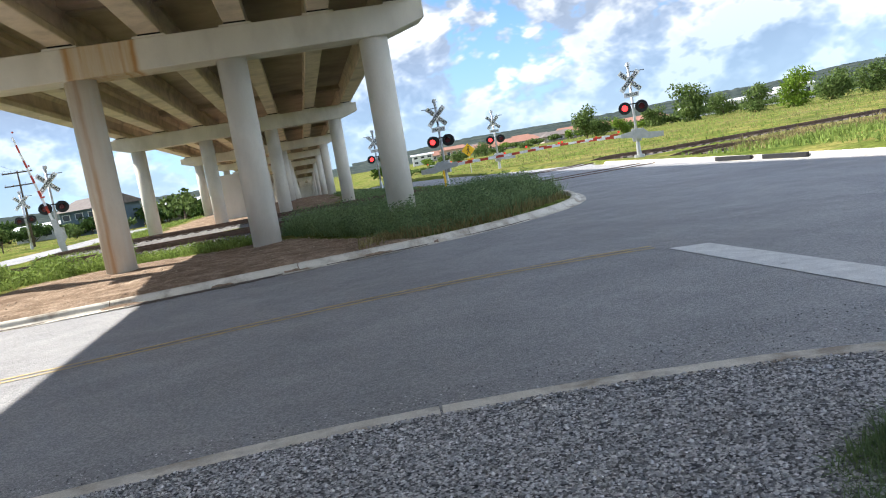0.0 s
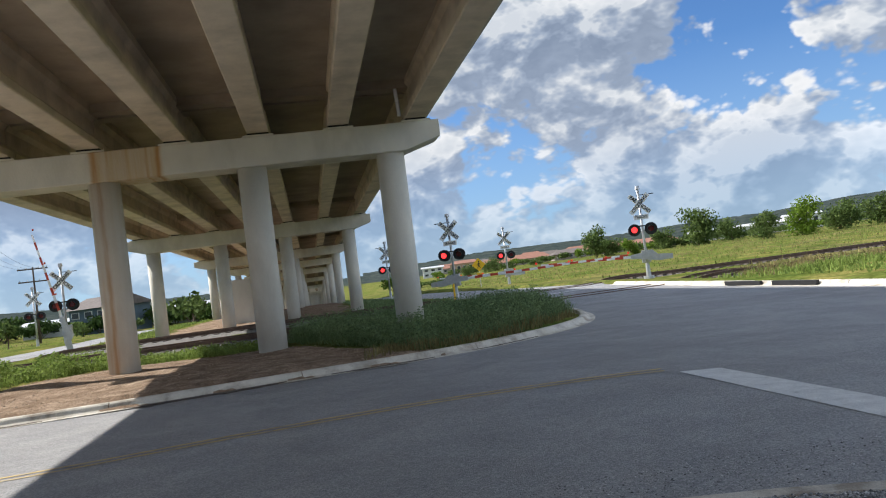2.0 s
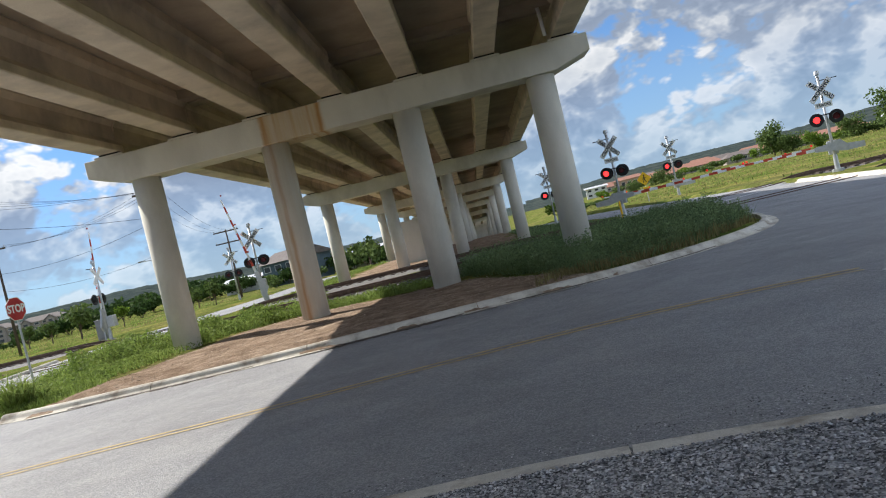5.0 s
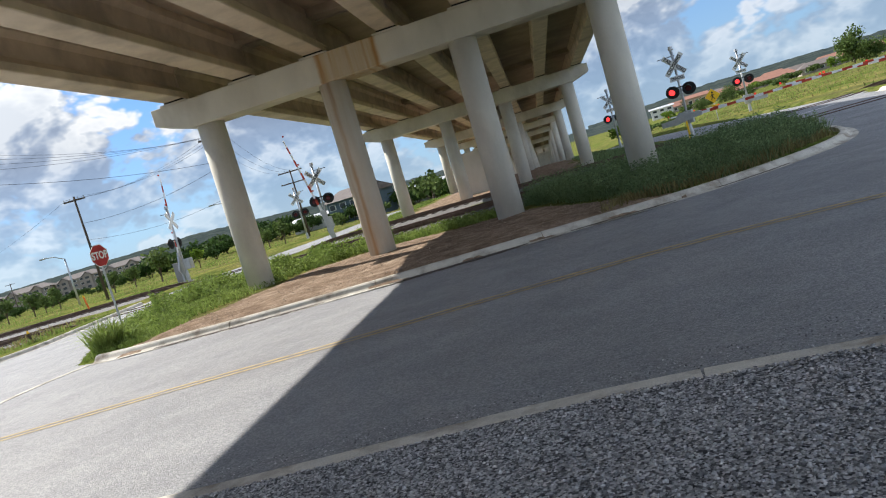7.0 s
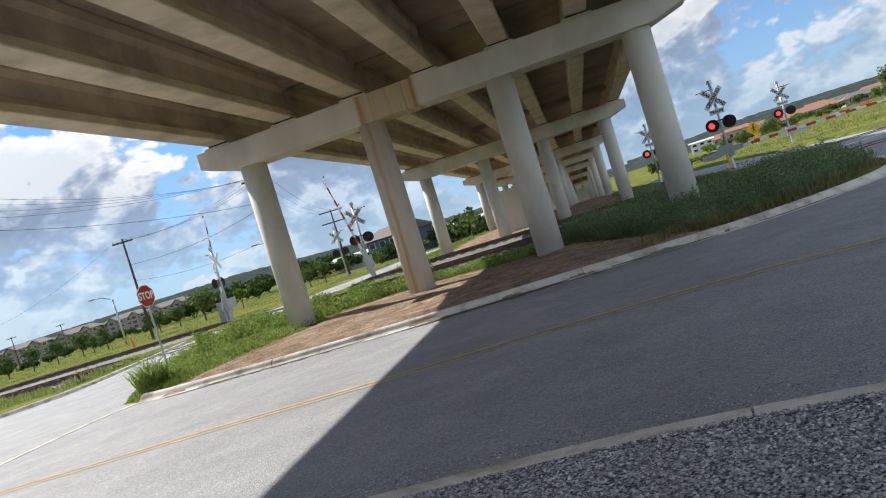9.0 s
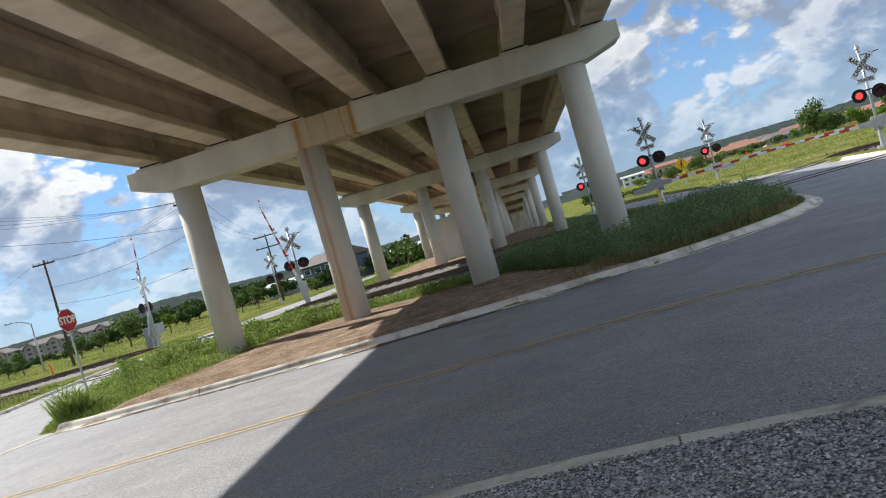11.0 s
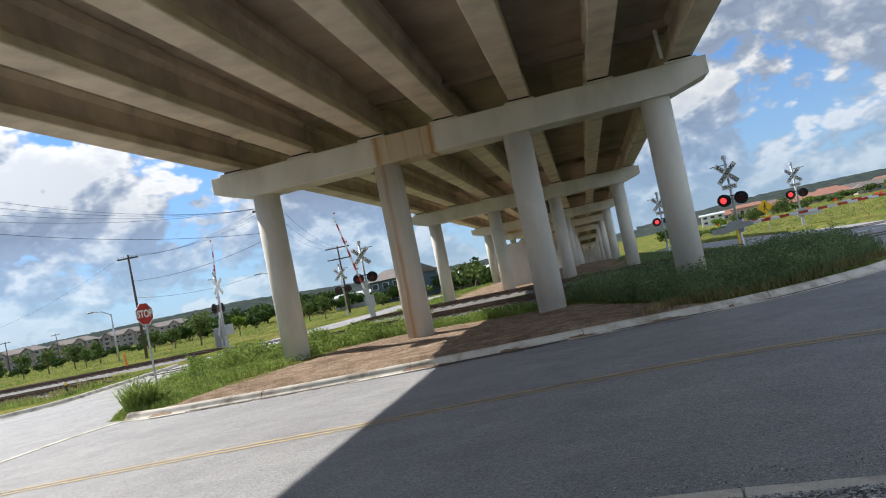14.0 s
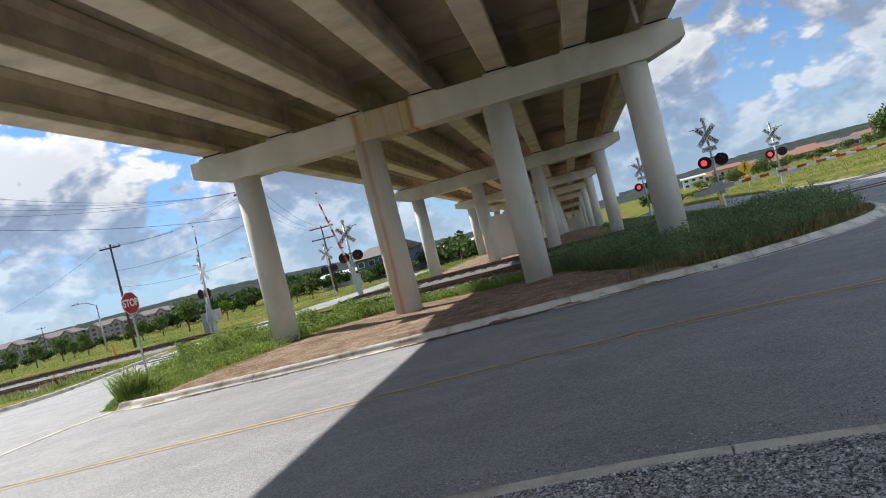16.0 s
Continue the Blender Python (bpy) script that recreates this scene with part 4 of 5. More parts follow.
for i, (dx, el) in enumerate(((-0.9, 12.64), (-0.3, 12.25), (0.4, 11.82), (0.9, 11.38))):
    a, b = px + Vector((dx, 0, -0.05)), at(-40.2, el, 44)
    wire(a, b + (b - a) * 0.9, 1.6)
a, b = px + Vector((0, 0, -1.75)), at(-40.56, 10.22, 44)
wire(a, b + (b - a) * 0.9, 1.3, 0.013)
for dx in (-0.7, 0.0, 0.7):
    wire(px + Vector((dx, 0, -0.1)), pa + Vector((dx, 0, -0.1)), 0.7)
    wire(px + Vector((dx, 0, -0.1)), pm + Vector((dx, 0, -0.1)), 0.9)
wire(px + Vector((0, 0, -2.0)), pa + Vector((0, 0, -2.1)), 0.5, 0.012)
wire(pa + Vector((0, 0, -3.4)), at(-24.2, 3.13, 62), 0.5, 0.012)
wire(pa + Vector((-0.7, 0, -0.1)), Vector((-75, 78, 6.0)), 0.8)


def street_lamp(az, d, el):
    x, y = polar(az, d)
    g = gz1(x, y)
    h = elev(el, d) - g
    root = thing("street_lamp", (x, y, g), 0, "tall grey steel street lamp with a curved arm", "street lamp", "street lamps")
    part("pole", rod(bmesh.new(), (0, 0, -0.3), (0, 0, h - 0.5), 0.11, 0.07), steel, root, smooth=True)
    bm = rod(bmesh.new(), (0, 0, h - 0.55), (-0.9, -0.1, h - 0.1), 0.05)
    rod(bm, (-0.9, -0.1, h - 0.1), (-1.7, -0.2, h), 0.045)
    part("arm", bm, steel, root)
    part("lamp_head", box(bmesh.new(), (0.7, 0.25, 0.14), (-1.95, -0.22, h), bevel=0.04), steel, root)


street_lamp(-35.4, 78, 2.5)
street_lamp(-23.6, 82, 3.0)


def marker_post(x, y, h, mat, label, lean=0):
    root = thing("marker_post", (x, y, gz1(x, y) - 0.1), 0, label, "post")
    root.matrix_basis = pose(x, y, gz1(x, y) - 0.1, 0, lean, 0)
    part("post", rod(bmesh.new(), (0, 0, 0), (0, 0, h), 0.05, seg=10), mat, root)
    part("cap", rod(bmesh.new(), (0, 0, h), (0, 0, h + 0.12), 0.06, 0.03, seg=10), sign_yellow, root)


marker_post(-25.8, 37.0, 1.1, orange_mat, "short orange utility marker post beside the track", -8)
marker_post(7.0, 36.5, 0.9, sign_yellow, "yellow marker post in the grass")
marker_post(-20.6, 25.6, 0.55, wood_pole, "short dark stake in roadside grass", -10)


# ---- signal cabinet ----
root = thing("signal_cabinet", (-22.0, 40.6, gz1(-22.0, 40.6)), 10, "grey steel railway signal cabinet on short legs", "cabinet")
part("body", box(bmesh.new(), (0.5, 0.45, 1.1), (0, 0, 0.75), bevel=0.02), cabinet_paint, root)
part("door", box(bmesh.new(), (0.42, 0.02, 0.98), (0, -0.236, 0.75), bevel=0.006), cabinet_paint, root)
part("roof", box(bmesh.new(), (0.58, 0.53, 0.05), (0, 0, 1.325), bevel=0.02), cabinet_paint, root)
part("foot", box(bmesh.new(), (0.4, 0.35, 0.3), (0, 0, 0.1)), concrete, root)
root = thing("crash_wall", (-4.0, 46.6, gz1(-4.0, 46.6) - 0.2), 0, "plain pale concrete block wall beside the columns", "wall")
part("wall", box(bmesh.new(), (2.0, 0.9, 3.0), (0, 0, 1.4), bevel=0.03), concrete, root)


# ---- plants ----
RNG = np.random.default_rng(7)


def grass(name, ring, count, h0, h1, mat, label, lean=0.35, width=0.012, keep=None, clump=0.0):
    xs, ys = [p[0] for p in ring], [p[1] for p in ring]
    pts = np.empty((0, 2))
    while len(pts) < count:
        q = RNG.uniform((min(xs), min(ys)), (max(xs), max(ys)), (count * 2, 2))
        q = q[ring_sd(q[:, 0], q[:, 1], ring) < 0]
        if clump:
            f = 0.5 + 0.5 * np.sin(q[:, 0] * 1.7 + 1.1 * np.sin(q[:, 1] * 1.3)) * np.sin(q[:, 1] * 2.1 + 0.8 * np.sin(q[:, 0] * 0.9))
            q = q[RNG.uniform(0, 1, len(q)) > clump * (1 - f)]
        if keep is not None:
            q = q[keep(q)]
        pts = np.concatenate([pts, q])
    pts = pts[:count]
    z = ground_z(pts[:, 0], pts[:, 1])
    lump = np.sin(pts[:, 0] * 1.1 + np.sin(pts[:, 1] * 2.3)) * np.sin(pts[:, 1] * 1.4 + 0.6) + 0.6 * np.sin(pts[:, 0] * 3.7 + 1.0) * np.sin(pts[:, 1] * 4.3)
    hgt = np.maximum(0.04, RNG.uniform(h0, h1, count) * (0.8 + 0.32 * lump))
    a = RNG.uniform(0, 2 * np.pi, count)
    b = RNG.uniform(0, 2 * np.pi, count)
    ln = RNG.uniform(0.05, lean, count) * hgt
    w = width * RNG.uniform(0.7, 1.5, count)
    dx, dy = np.cos(a) * w, np.sin(a) * w
    lx, ly = np.cos(b) * ln, np.sin(b) * ln
    V = np.empty((count, 5, 3))
    base = np.stack([pts[:, 0], pts[:, 1], z - 0.02], 1)
    V[:, 0] = base - np.stack([dx, dy, 0 * dx], 1)
    V[:, 1] = base + np.stack([dx, dy, 0 * dx], 1)
    mid = base + np.stack([lx * 0.35, ly * 0.35, hgt * 0.6], 1)
    V[:, 2] = mid + np.stack([dx, dy, 0 * dx], 1) * 0.8
    V[:, 3] = mid - np.stack([dx, dy, 0 * dx], 1) * 0.8
    V[:, 4] = base + np.stack([lx, ly, hgt * (1 - 0.3 * ln / hgt)], 1)
    i = np.arange(count)[:, None] * 5
    faces = [tuple(r) for r in (i + np.array([0, 1, 2, 3])).tolist()] + [tuple(r) for r in (i + np.array([3, 2, 4])).tolist()]
    me = bpy.data.meshes.new(name)
    me.from_pydata(V.reshape(-1, 3).tolist(), [], faces)
    me.materials.append(mat)
    return tagged(new(name, me), label, "grass", kind="stuff")


def leaf_cloud(blobs, count, size, rng):
    """Leaf quads strewn over the skins of several uneven balls."""
    B = np.array(blobs, float)
    wts = B[:, 3] ** 2
    c = B[rng.choice(len(B), count, p=wts / wts.sum())]
    d = rng.normal(size=(count, 3))
    d /= np.linalg.norm(d, axis=1)[:, None]
    rr = (c[:, 3] * rng.uniform(0.35, 1.08, count))[:, None]
    mid = c[:, :3] + d * rr * np.stack([np.ones(count), np.ones(count), c[:, 4]], 1)
    u = rng.normal(size=(count, 3))
    u /= np.linalg.norm(u, axis=1)[:, None]
    v = np.cross(u, rng.normal(size=(count, 3)))
    v /= np.linalg.norm(v, axis=1)[:, None]
    q = (size * rng.uniform(0.6, 1.4, count))[:, None]
    V = np.stack([mid - u * q, mid + v * q * 0.6, mid + u * q, mid - v * q * 0.6], 1).reshape(-1, 3).tolist()
    return V, (np.arange(count)[:, None] * 4 + np.arange(4)[None]).tolist()


def tree(x, y, h, w, seed, mat=None, label="leafy green tree standing in the meadow", leaves=700, name="tree", trunk=0.35, z=None):
    rng = np.random.default_rng(seed)
    g = gz1(x, y) if z is None else z
    root = thing(name, (x, y, g - 0.05), 0, label, name, name + "s")
    bm = bmesh.new()
    th = h * trunk
    rod(bm, (0, 0, -0.2), (0.02 * h, 0, th), 0.028 * h, 0.018 * h, seg=8)
    blobs = []
    for i in range(6):
        a, q = rng.uniform(0, 6.28), rng.uniform(0.15, 0.36) * w
        tip = (math.cos(a) * q, math.sin(a) * q, h * rng.uniform(0.5, 0.85))
        rod(bm, (0.02 * h, 0, th * rng.uniform(0.7, 1.0)), tip, 0.014 * h, 0.004 * h, seg=6)
        blobs.append((*tip, w * rng.uniform(0.2, 0.32), (h * (1 - trunk) / w) ** 0.5))
    part("trunk", bm, bark, root)
    blobs.append((0, 0, th + (h - th) * 0.5, w * 0.36, min(1.6, (h - th) / w)))
    if trunk < 0.1:
        # boughs that reach down to the grass
        for i in range(6):
            a, q = rng.uniform(0, 6.28), rng.uniform(0.15, 0.32) * w
            blobs.append((math.cos(a) * q, math.sin(a) * q, h * rng.uniform(0.12, 0.4), w * rng.uniform(0.2, 0.28), 0.9))
    V, F = leaf_cloud(blobs, leaves, 0.045 * (h + w) * (700 / leaves) ** 0.5 * (0.75 if trunk < 0.1 else 0.55), rng)
    me = bpy.data.meshes.new("crown")
    me.from_pydata([tuple(v) for v in V], [], F)
    me.materials.append(mat or leaf_mat)
    crown = new("crown", me)
    crown.parent = root
    return root


def bush(x, y, h, w, seed, mat=None, leaves=350, label="low dense green shrub"):
    rng = np.random.default_rng(seed)
    g = gz1(x, y)
    root = thing("shrub", (x, y, g - 0.05), 0, label, "shrub", "shrubs")
    bm = bmesh.new()
    blobs = []
    for i in range(5):
        a, q = rng.uniform(0, 6.28), rng.uniform(0.1, 0.35) * w
        tip = (math.cos(a) * q, math.sin(a) * q, h * rng.uniform(0.35, 0.7))
        rod(bm, (0, 0, -0.1), tip, 0.02 * h, 0.006 * h, seg=5)
        blobs.append((*tip, w * rng.uniform(0.18, 0.3), h / w))
    part("stems", bm, bark, root)
    V, F = leaf_cloud(blobs, leaves, 0.05 * (h + w) * 0.6, rng)
    me = bpy.data.meshes.new("foliage")
    me.from_pydata([tuple(v) for v in V], [], F)
    me.materials.append(mat or leaf_mat)
    ob = new("foliage", me)
    ob.parent = root
    return root


ISLAND_GRASS = [(1.8, 14.65), (3.2, 15.0), (4.5, 15.75), (5.6, 17.0), (6.5, 18.2), (6.9, 20.0), (7.2, 23), (7.6, 28.5), (3, 28.5), (-0.6, 28.0), (-0.9, 23), (-0.4, 20.6), (0.6, 18.4), (1.2, 16.8)]
grass("tall_grass", ISLAND_GRASS, 26000, 0.22, 0.72, blade_mat, "tall dark green grass on the traffic island", 1.6, 0.006, clump=0.85)
grass("grass_island_edge", [(0.8, 14.35), (3.0, 14.85), (4.4, 15.6), (5.6, 16.8), (6.5, 18.0), (5.8, 18.4), (4.2, 16.8), (1.4, 15.6)], 2500, 0.12, 0.35, seed_mat, "short dry grass tufts along the kerb", 0.8, 0.01)
WEEDS = [(-12.6, 19.0), (-10.3, 14.8), (-9.5, 14.8), (-8.5, 17.6), (-7.6, 19.8), (-6.4, 21.3), (-4.2, 21.8), (-2.0, 21.3), (-1.0, 21.0), (-1.2, 24), (-4, 25.5), (-9, 26.5), (-13.6, 27), (-14.0, 23)]
grass("roadside_weeds", WEEDS, 15000, 0.10, 0.38, weed_mat, "bright green weeds and grass behind the earth strip", 1.3, 0.009, clump=0.7)
WEED_BANK = [(-13.2, 22.0), (-11.4, 19.0), (-9.6, 18.9), (-8.2, 20.2), (-6.6, 21.4), (-5.0, 22.0), (-5.0, 22.8), (-8.5, 24.2), (-12.8, 25.0)]


def leafage(name, ring, count, h0, h1, size, mat, label, clump=0.7, lumpy=1.0):
    """Small leaves at every height of a low thicket."""
    xs, ys = [p[0] for p in ring], [p[1] for p in ring]
    q = np.empty((0, 2))
    while len(q) < count:
        c = RNG.uniform((min(xs), min(ys)), (max(xs), max(ys)), (count * 2, 2))
        c = c[ring_sd(c[:, 0], c[:, 1], ring) < 0]
        f = 0.5 + 0.5 * np.sin(c[:, 0] * 2.9 + 1.3 * np.sin(c[:, 1] * 2.1)) * np.sin(c[:, 1] * 3.3 + np.sin(c[:, 0] * 1.7))
        q = np.concatenate([q, c[RNG.uniform(0, 1, len(c)) > clump * (1 - f)]])
    q = q[:count]
    f = 0.5 + 0.5 * np.sin(q[:, 0] * 2.9 + 1.3 * np.sin(q[:, 1] * 2.1)) * np.sin(q[:, 1] * 3.3 + np.sin(q[:, 0] * 1.7))
    top = h0 + (h1 - h0) * (f ** lumpy) * RNG.uniform(0.7, 1.1, count)
    c = np.stack([q[:, 0], q[:, 1], ground_z(q[:, 0], q[:, 1]) + top * RNG.uniform(0.05, 1, count) ** 0.6], 1)
    u = RNG.normal(size=(count, 3)) * (1, 1, 0.8)
    u /= np.linalg.norm(u, axis=1)[:, None]
    v = np.cross(u, RNG.normal(size=(count, 3)))
    v /= np.linalg.norm(v, axis=1)[:, None]
    s = (size * RNG.uniform(0.5, 1.5, count))[:, None]
    V = np.stack([c - u * s, c + v * s * 0.35, c + u * s, c - v * s * 0.35], 1)
    F = (np.arange(count)[:, None] * 4 + np.arange(4)[None]).tolist()
    me = bpy.data.meshes.new(name)
    me.from_pydata(V.reshape(-1, 3).tolist(), [], F)
    me.materials.append(mat)
    return tagged(new(name, me), label, "plants", kind="stuff")


leafage("weed_bank", WEED_BANK, 26000, 0.15, 0.72, 0.05, weed_mat, "tall leafy green weeds behind the columns")
leafage("low_weeds", WEEDS, 14000, 0.08, 0.35, 0.045, weed_mat, "low leafy weeds behind the earth strip")
leafage("island_leafage", ISLAND_GRASS, 70000, 0.16, 0.80, 0.036, blade_mat, "feathery green weeds among the tall grass", 0.7, 1.2)
grass("grass_corner", [(-10.5, 14.2), (-9.6, 13.95), (-8.6, 13.9), (-8.4, 15.0), (-9.4, 17.5), (-12.2, 19.4), (-13.9, 21.8), (-12.0, 17.2)], 9000, 0.06, 0.22, weed_mat, "short green grass at the road corner", 1.3, 0.008)
grass("grass_tuft", [(-10.4, 14.5), (-10.0, 14.3), (-9.75, 14.7), (-10.15, 15.1)], 420, 0.45, 0.85, weed_mat, "tall clump of green grass by the kerb", 1.7, 0.011)
grass("meadow_grass", [(-36, 20), (-20.5, 20.5), (-20, 29), (-40, 29)], 16000, 0.12, 0.35, weed_mat, "rough roadside grass beyond the side road", 0.8, 0.02)
grass("meadow_grass_dry", [(-36, 22), (-20.5, 24), (-20.2, 29.5), (-40, 30)], 4000, 0.2, 0.5, seed_mat, "dry seeded grass by the track", 0.8, 0.02)
grass("meadow_grass_right", [(15.0, 14), (15.2, 28), (16.6, 31), (48, 29), (48, 12)], 14000, 0.10, 0.3, weed_mat, "rough green grass beyond the kerb", 0.8, 0.022)
grass("meadow_grass_dry_right", [(17.5, 26), (17.5, 31), (48, 29), (48, 22)], 6000, 0.2, 0.55, seed_mat, "dry reddish grass along the railway", 0.8, 0.02)
grass("verge_front_grass", [(16.6, 22.5), (48, 20), (48, 26.3), (16.8, 26.6)], 12000, 0.2, 0.5, weed_mat, "tall green grass in front of the track", 0.9, 0.018, clump=0.5)
for nm, ring, n, mt, lb in (("far_meadow_tufts", [(-110, 60), (-26, 44), (-22, 62), (-60, 150), (-120, 120)], 9000, weed_mat, "tufts of grass dotted over the meadow"),
                            ("far_meadow_straw", [(-110, 60), (-26, 44), (-14, 62), (-30, 150), (-120, 120)], 2500, seed_mat, "yellow straw grass in the meadow"),
                            ("field_tufts", [(18, 42), (52, 32), (130, 80), (100, 170), (14, 160), (13, 62)], 16000, weed_mat, "tufts of grass dotted over the field"),
                            ("field_straw", [(18, 42), (52, 32), (130, 80), (100, 170), (14, 160), (13, 62)], 11000, seed_mat, "yellow straw grass in the field"),
                            ("under_bridge_grass", [(3.2, 30), (7.5, 30), (6.5, 46), (4, 70), (2.5, 70)], 9000, blade_mat, "green grass between bridge and crossing road"),
                            ("side_meadow_grass", [(-12, 30.5), (-9.2, 30.5), (-9.2, 70), (-11, 62)], 7000, weed_mat, "sunlit grass beside the bridge")):
    grass(nm, ring, n, 0.12, 0.32, mt, lb, 1.4, 0.028 if "f" == nm[0] else 0.014, clump=0.6)
grass("trackside_grass", [(16.5, 24.5), (48, 22.5), (48, 29.5), (16.8, 29.0)], 12000, 0.15, 0.42, seed_mat, "dry yellow grass grown over the track", 0.9, 0.02, clump=0.6)
grass("verge_tuft", [(1.75, 2.35), (2.2, 2.2), (2.75, 2.35), (3.0, 2.7), (2.5, 2.9), (2.0, 2.75)], 6000, 0.12, 0.34, blade_mat, "soft green weed tuft growing in the gravel", 1.2, 0.0035)

# small meadow trees on the side of the side road
for i, (az, d, h, w) in enumerate(((-29.8, 66, 3.0, 2.6), (-31.6, 80, 2.4, 1.6), (-33.0, 85, 2.6, 1.8), (-36.6, 82, 2.3, 1.8), (-38.2, 86, 2.6, 2.6), (-39.8, 90, 2.6, 2.4), (-41.3, 92, 2.8, 2.5), (-42.8, 95, 2.9, 2.6), (-27.0, 75, 2.2, 1.3), (-21.8, 72, 2.2, 1.5), (-20.6, 70, 2.4, 1.7), (-37.5, 84, 2.0, 1.6))):
    x, y = polar(az, d)
    tree(x, y, h, w, 30 + i, leaf_light if i in (8,) else leaf_mat, "small young tree planted in the meadow", 420)
# woods across the meadow
for i in range(62):
    az = -45 + i * 0.68 + random.uniform(-0.3, 0.3)
    d = random.uniform(112, 150)
    x, y = polar(az, d)
    hh = random.uniform(2.3, 3.4) * (1.15 if az > -33 else 0.55) * d / 130
    bush(x, y, hh, hh * random.uniform(1.6, 2.6), 100 + i, wood_leaf, 620, "dark green thicket at the meadow's far edge")
for i, (az, d, h, w) in enumerate(((22.0, 150, 6.4, 6.0), (23.2, 148, 3.6, 5.0), (24.6, 130, 2.8, 3.2), (29.4, 140, 6.8, 7.2), (27.0, 150, 4.0, 5.5), (33.8, 120, 4.2, 4.6), (36.3, 110, 4.6, 5.2), (31.8, 150, 4.0, 6.0), (38.6, 120, 4.2, 6.0), (41.0, 130, 4.6, 6.0), (43.5, 120, 5, 6), (14.0, 170, 3.0, 5.0), (12.0, 160, 2.6, 4.0))):
    x, y = polar(az, d)
    tree(x, y, h, w, 200 + i, leaf_light if i in (2, 6) else leaf_mat, "rounded green tree at the edge of the field", 2600, trunk=0.07)
for i in range(34):
    az = 8.0 + i * 1.08 + random.uniform(-0.5, 0.5)
    x, y = polar(az, random.uniform(150, 215))
    bush(x, y, random.uniform(1.5, 2.7), random.uniform(4, 8), 300 + i, leaf_light if i % 5 == 2 else leaf_mat, 480)
for i, (az, d, h, w) in enumerate(((6.4, 88, 2.4, 4.0), (7.6, 110, 2.4, 4.0), (-8.8, 95, 4.6, 6.0), (-10.0, 120, 3.4, 5.0), (-13.2, 90, 2.0, 4), (-16.0, 92, 2.2, 4.0), (-4.0, 205, 3, 6))):
    x, y = polar(az, d)
    bush(x, y, h, w, 340 + i, leaf_light if i == 0 else leaf_mat, 500)


# ---- distance ----
def hill_ring(name, d, profile, label, rough, step=0.15, drop=40):
    bm = bmesh.new()
    az0, az1 = profile[0][0], profile[-1][0]
    rows = []
    az = az0
    A = [p[0] for p in profile]
    E = [p[1] for p in profile]
    while az <= az1:
        e = float(np.interp(az, A, E)) + rough * (noise.noise(Vector((az * 2.3, d, 0))) * 0.5 + noise.noise(Vector((az * 9.0, d, 1))) * 0.25)
        col = []
        for s in (0.0, 0.25, 0.5, 0.75, 1.0):
            dd = d * (0.72 + 0.28 * s)
            x, y = polar(az, dd)
            zz = -2 + (elev(e, d) + 2) * (s ** 0.8)
            col.append(bm.verts.new((x, y, zz + rough * 6 * s * noise.noise(Vector((x * 0.01, y * 0.01, 3))))))
        x, y = polar(az, d * 1.15)
        col.append(bm.verts.new((x, y, -drop)))
        rows.append(col)
        az += step
    for a, b in zip(rows, rows[1:]):
        for j in range(len(a) - 1):
            bm.faces.new((a[j], b[j], b[j + 1], a[j + 1]))
    bmesh.ops.recalc_face_normals(bm, faces=bm.faces)
    return tagged(finish(name, bm, hazy_hill_mat, smooth=True), label, "hill", kind="structure")


# the hills' air haze is painted into their material
hill_ring("backdrop_hills_right", 1500, [(4, 0.75), (8.3, 1.0), (13.3, 1.25), (22, 1.2), (30, 1.38), (34.5, 1.38), (39.6, 1.7), (55, 1.6), (75, 0.9)], "long wooded hill on the horizon, blue-grey haze in its colour", 0.12)
hill_ring("backdrop_hills_left", 1400, [(-80, 0.7), (-60, 0.9), (-44, 0.95), (-34, 1.15), (-27, 1.3), (-21, 1.05), (-14, 0.8), (-6, 0.65), (6, 0.55)], "low wooded ridge on the horizon, blue-grey haze in its colour", 0.12)


# ---- far buildings ----
def building(az, d, size, rz, wall_mat, roof_mat, storeys, bays, hip, label, z=None, name="house", roof_h=2.0):
    x, y = polar(az, d)
    g = gz1(x, y) if z is None else z
    root = thing(name, (x, y, g), rz, label, "building")
    w, dep, h = size
    part("wall", box(bmesh.new(), (w, dep, h + 2), (0, 0, h / 2 - 1)), wall_mat, root)
    bm = bmesh.new()
    o = 0.6
    b = [bm.verts.new(p) for p in ((-w / 2 - o, -dep / 2 - o, h), (w / 2 + o, -dep / 2 - o, h), (w / 2 + o, dep / 2 + o, h), (-w / 2 - o, dep / 2 + o, h))]
    r = [bm.verts.new((-w / 2 - o + hip, 0, h + roof_h)), bm.verts.new((w / 2 + o - hip, 0, h + roof_h))]
    for f in ((b[0], b[1], r[1], r[0]), (b[2], b[3], r[0], r[1]), (b[1], b[2], r[1]), (b[3], b[0], r[0]), (b[3], b[2], b[1], b[0])):
        bm.faces.new(f)
    bmesh.ops.recalc_face_normals(bm, faces=bm.faces)
    part("roof", bm, roof_mat, root)
    sh = h / storeys
    for s in range(storeys):
        for q in range(bays):
            xx = -w / 2 + (q + 0.5) * w / bays
            win = part("window", box(bmesh.new(), (min(1.6, w / bays * 0.6), 0.08, sh * 0.5), (xx, -dep / 2 - 0.03, sh * (s + 0.55))), wall_white, root)
            part("pane", box(bmesh.new(), (min(1.3, w / bays * 0.5), 0.06, sh * 0.42), (xx, -dep / 2 - 0.06, sh * (s + 0.55))), pane_mat, win)
    return root


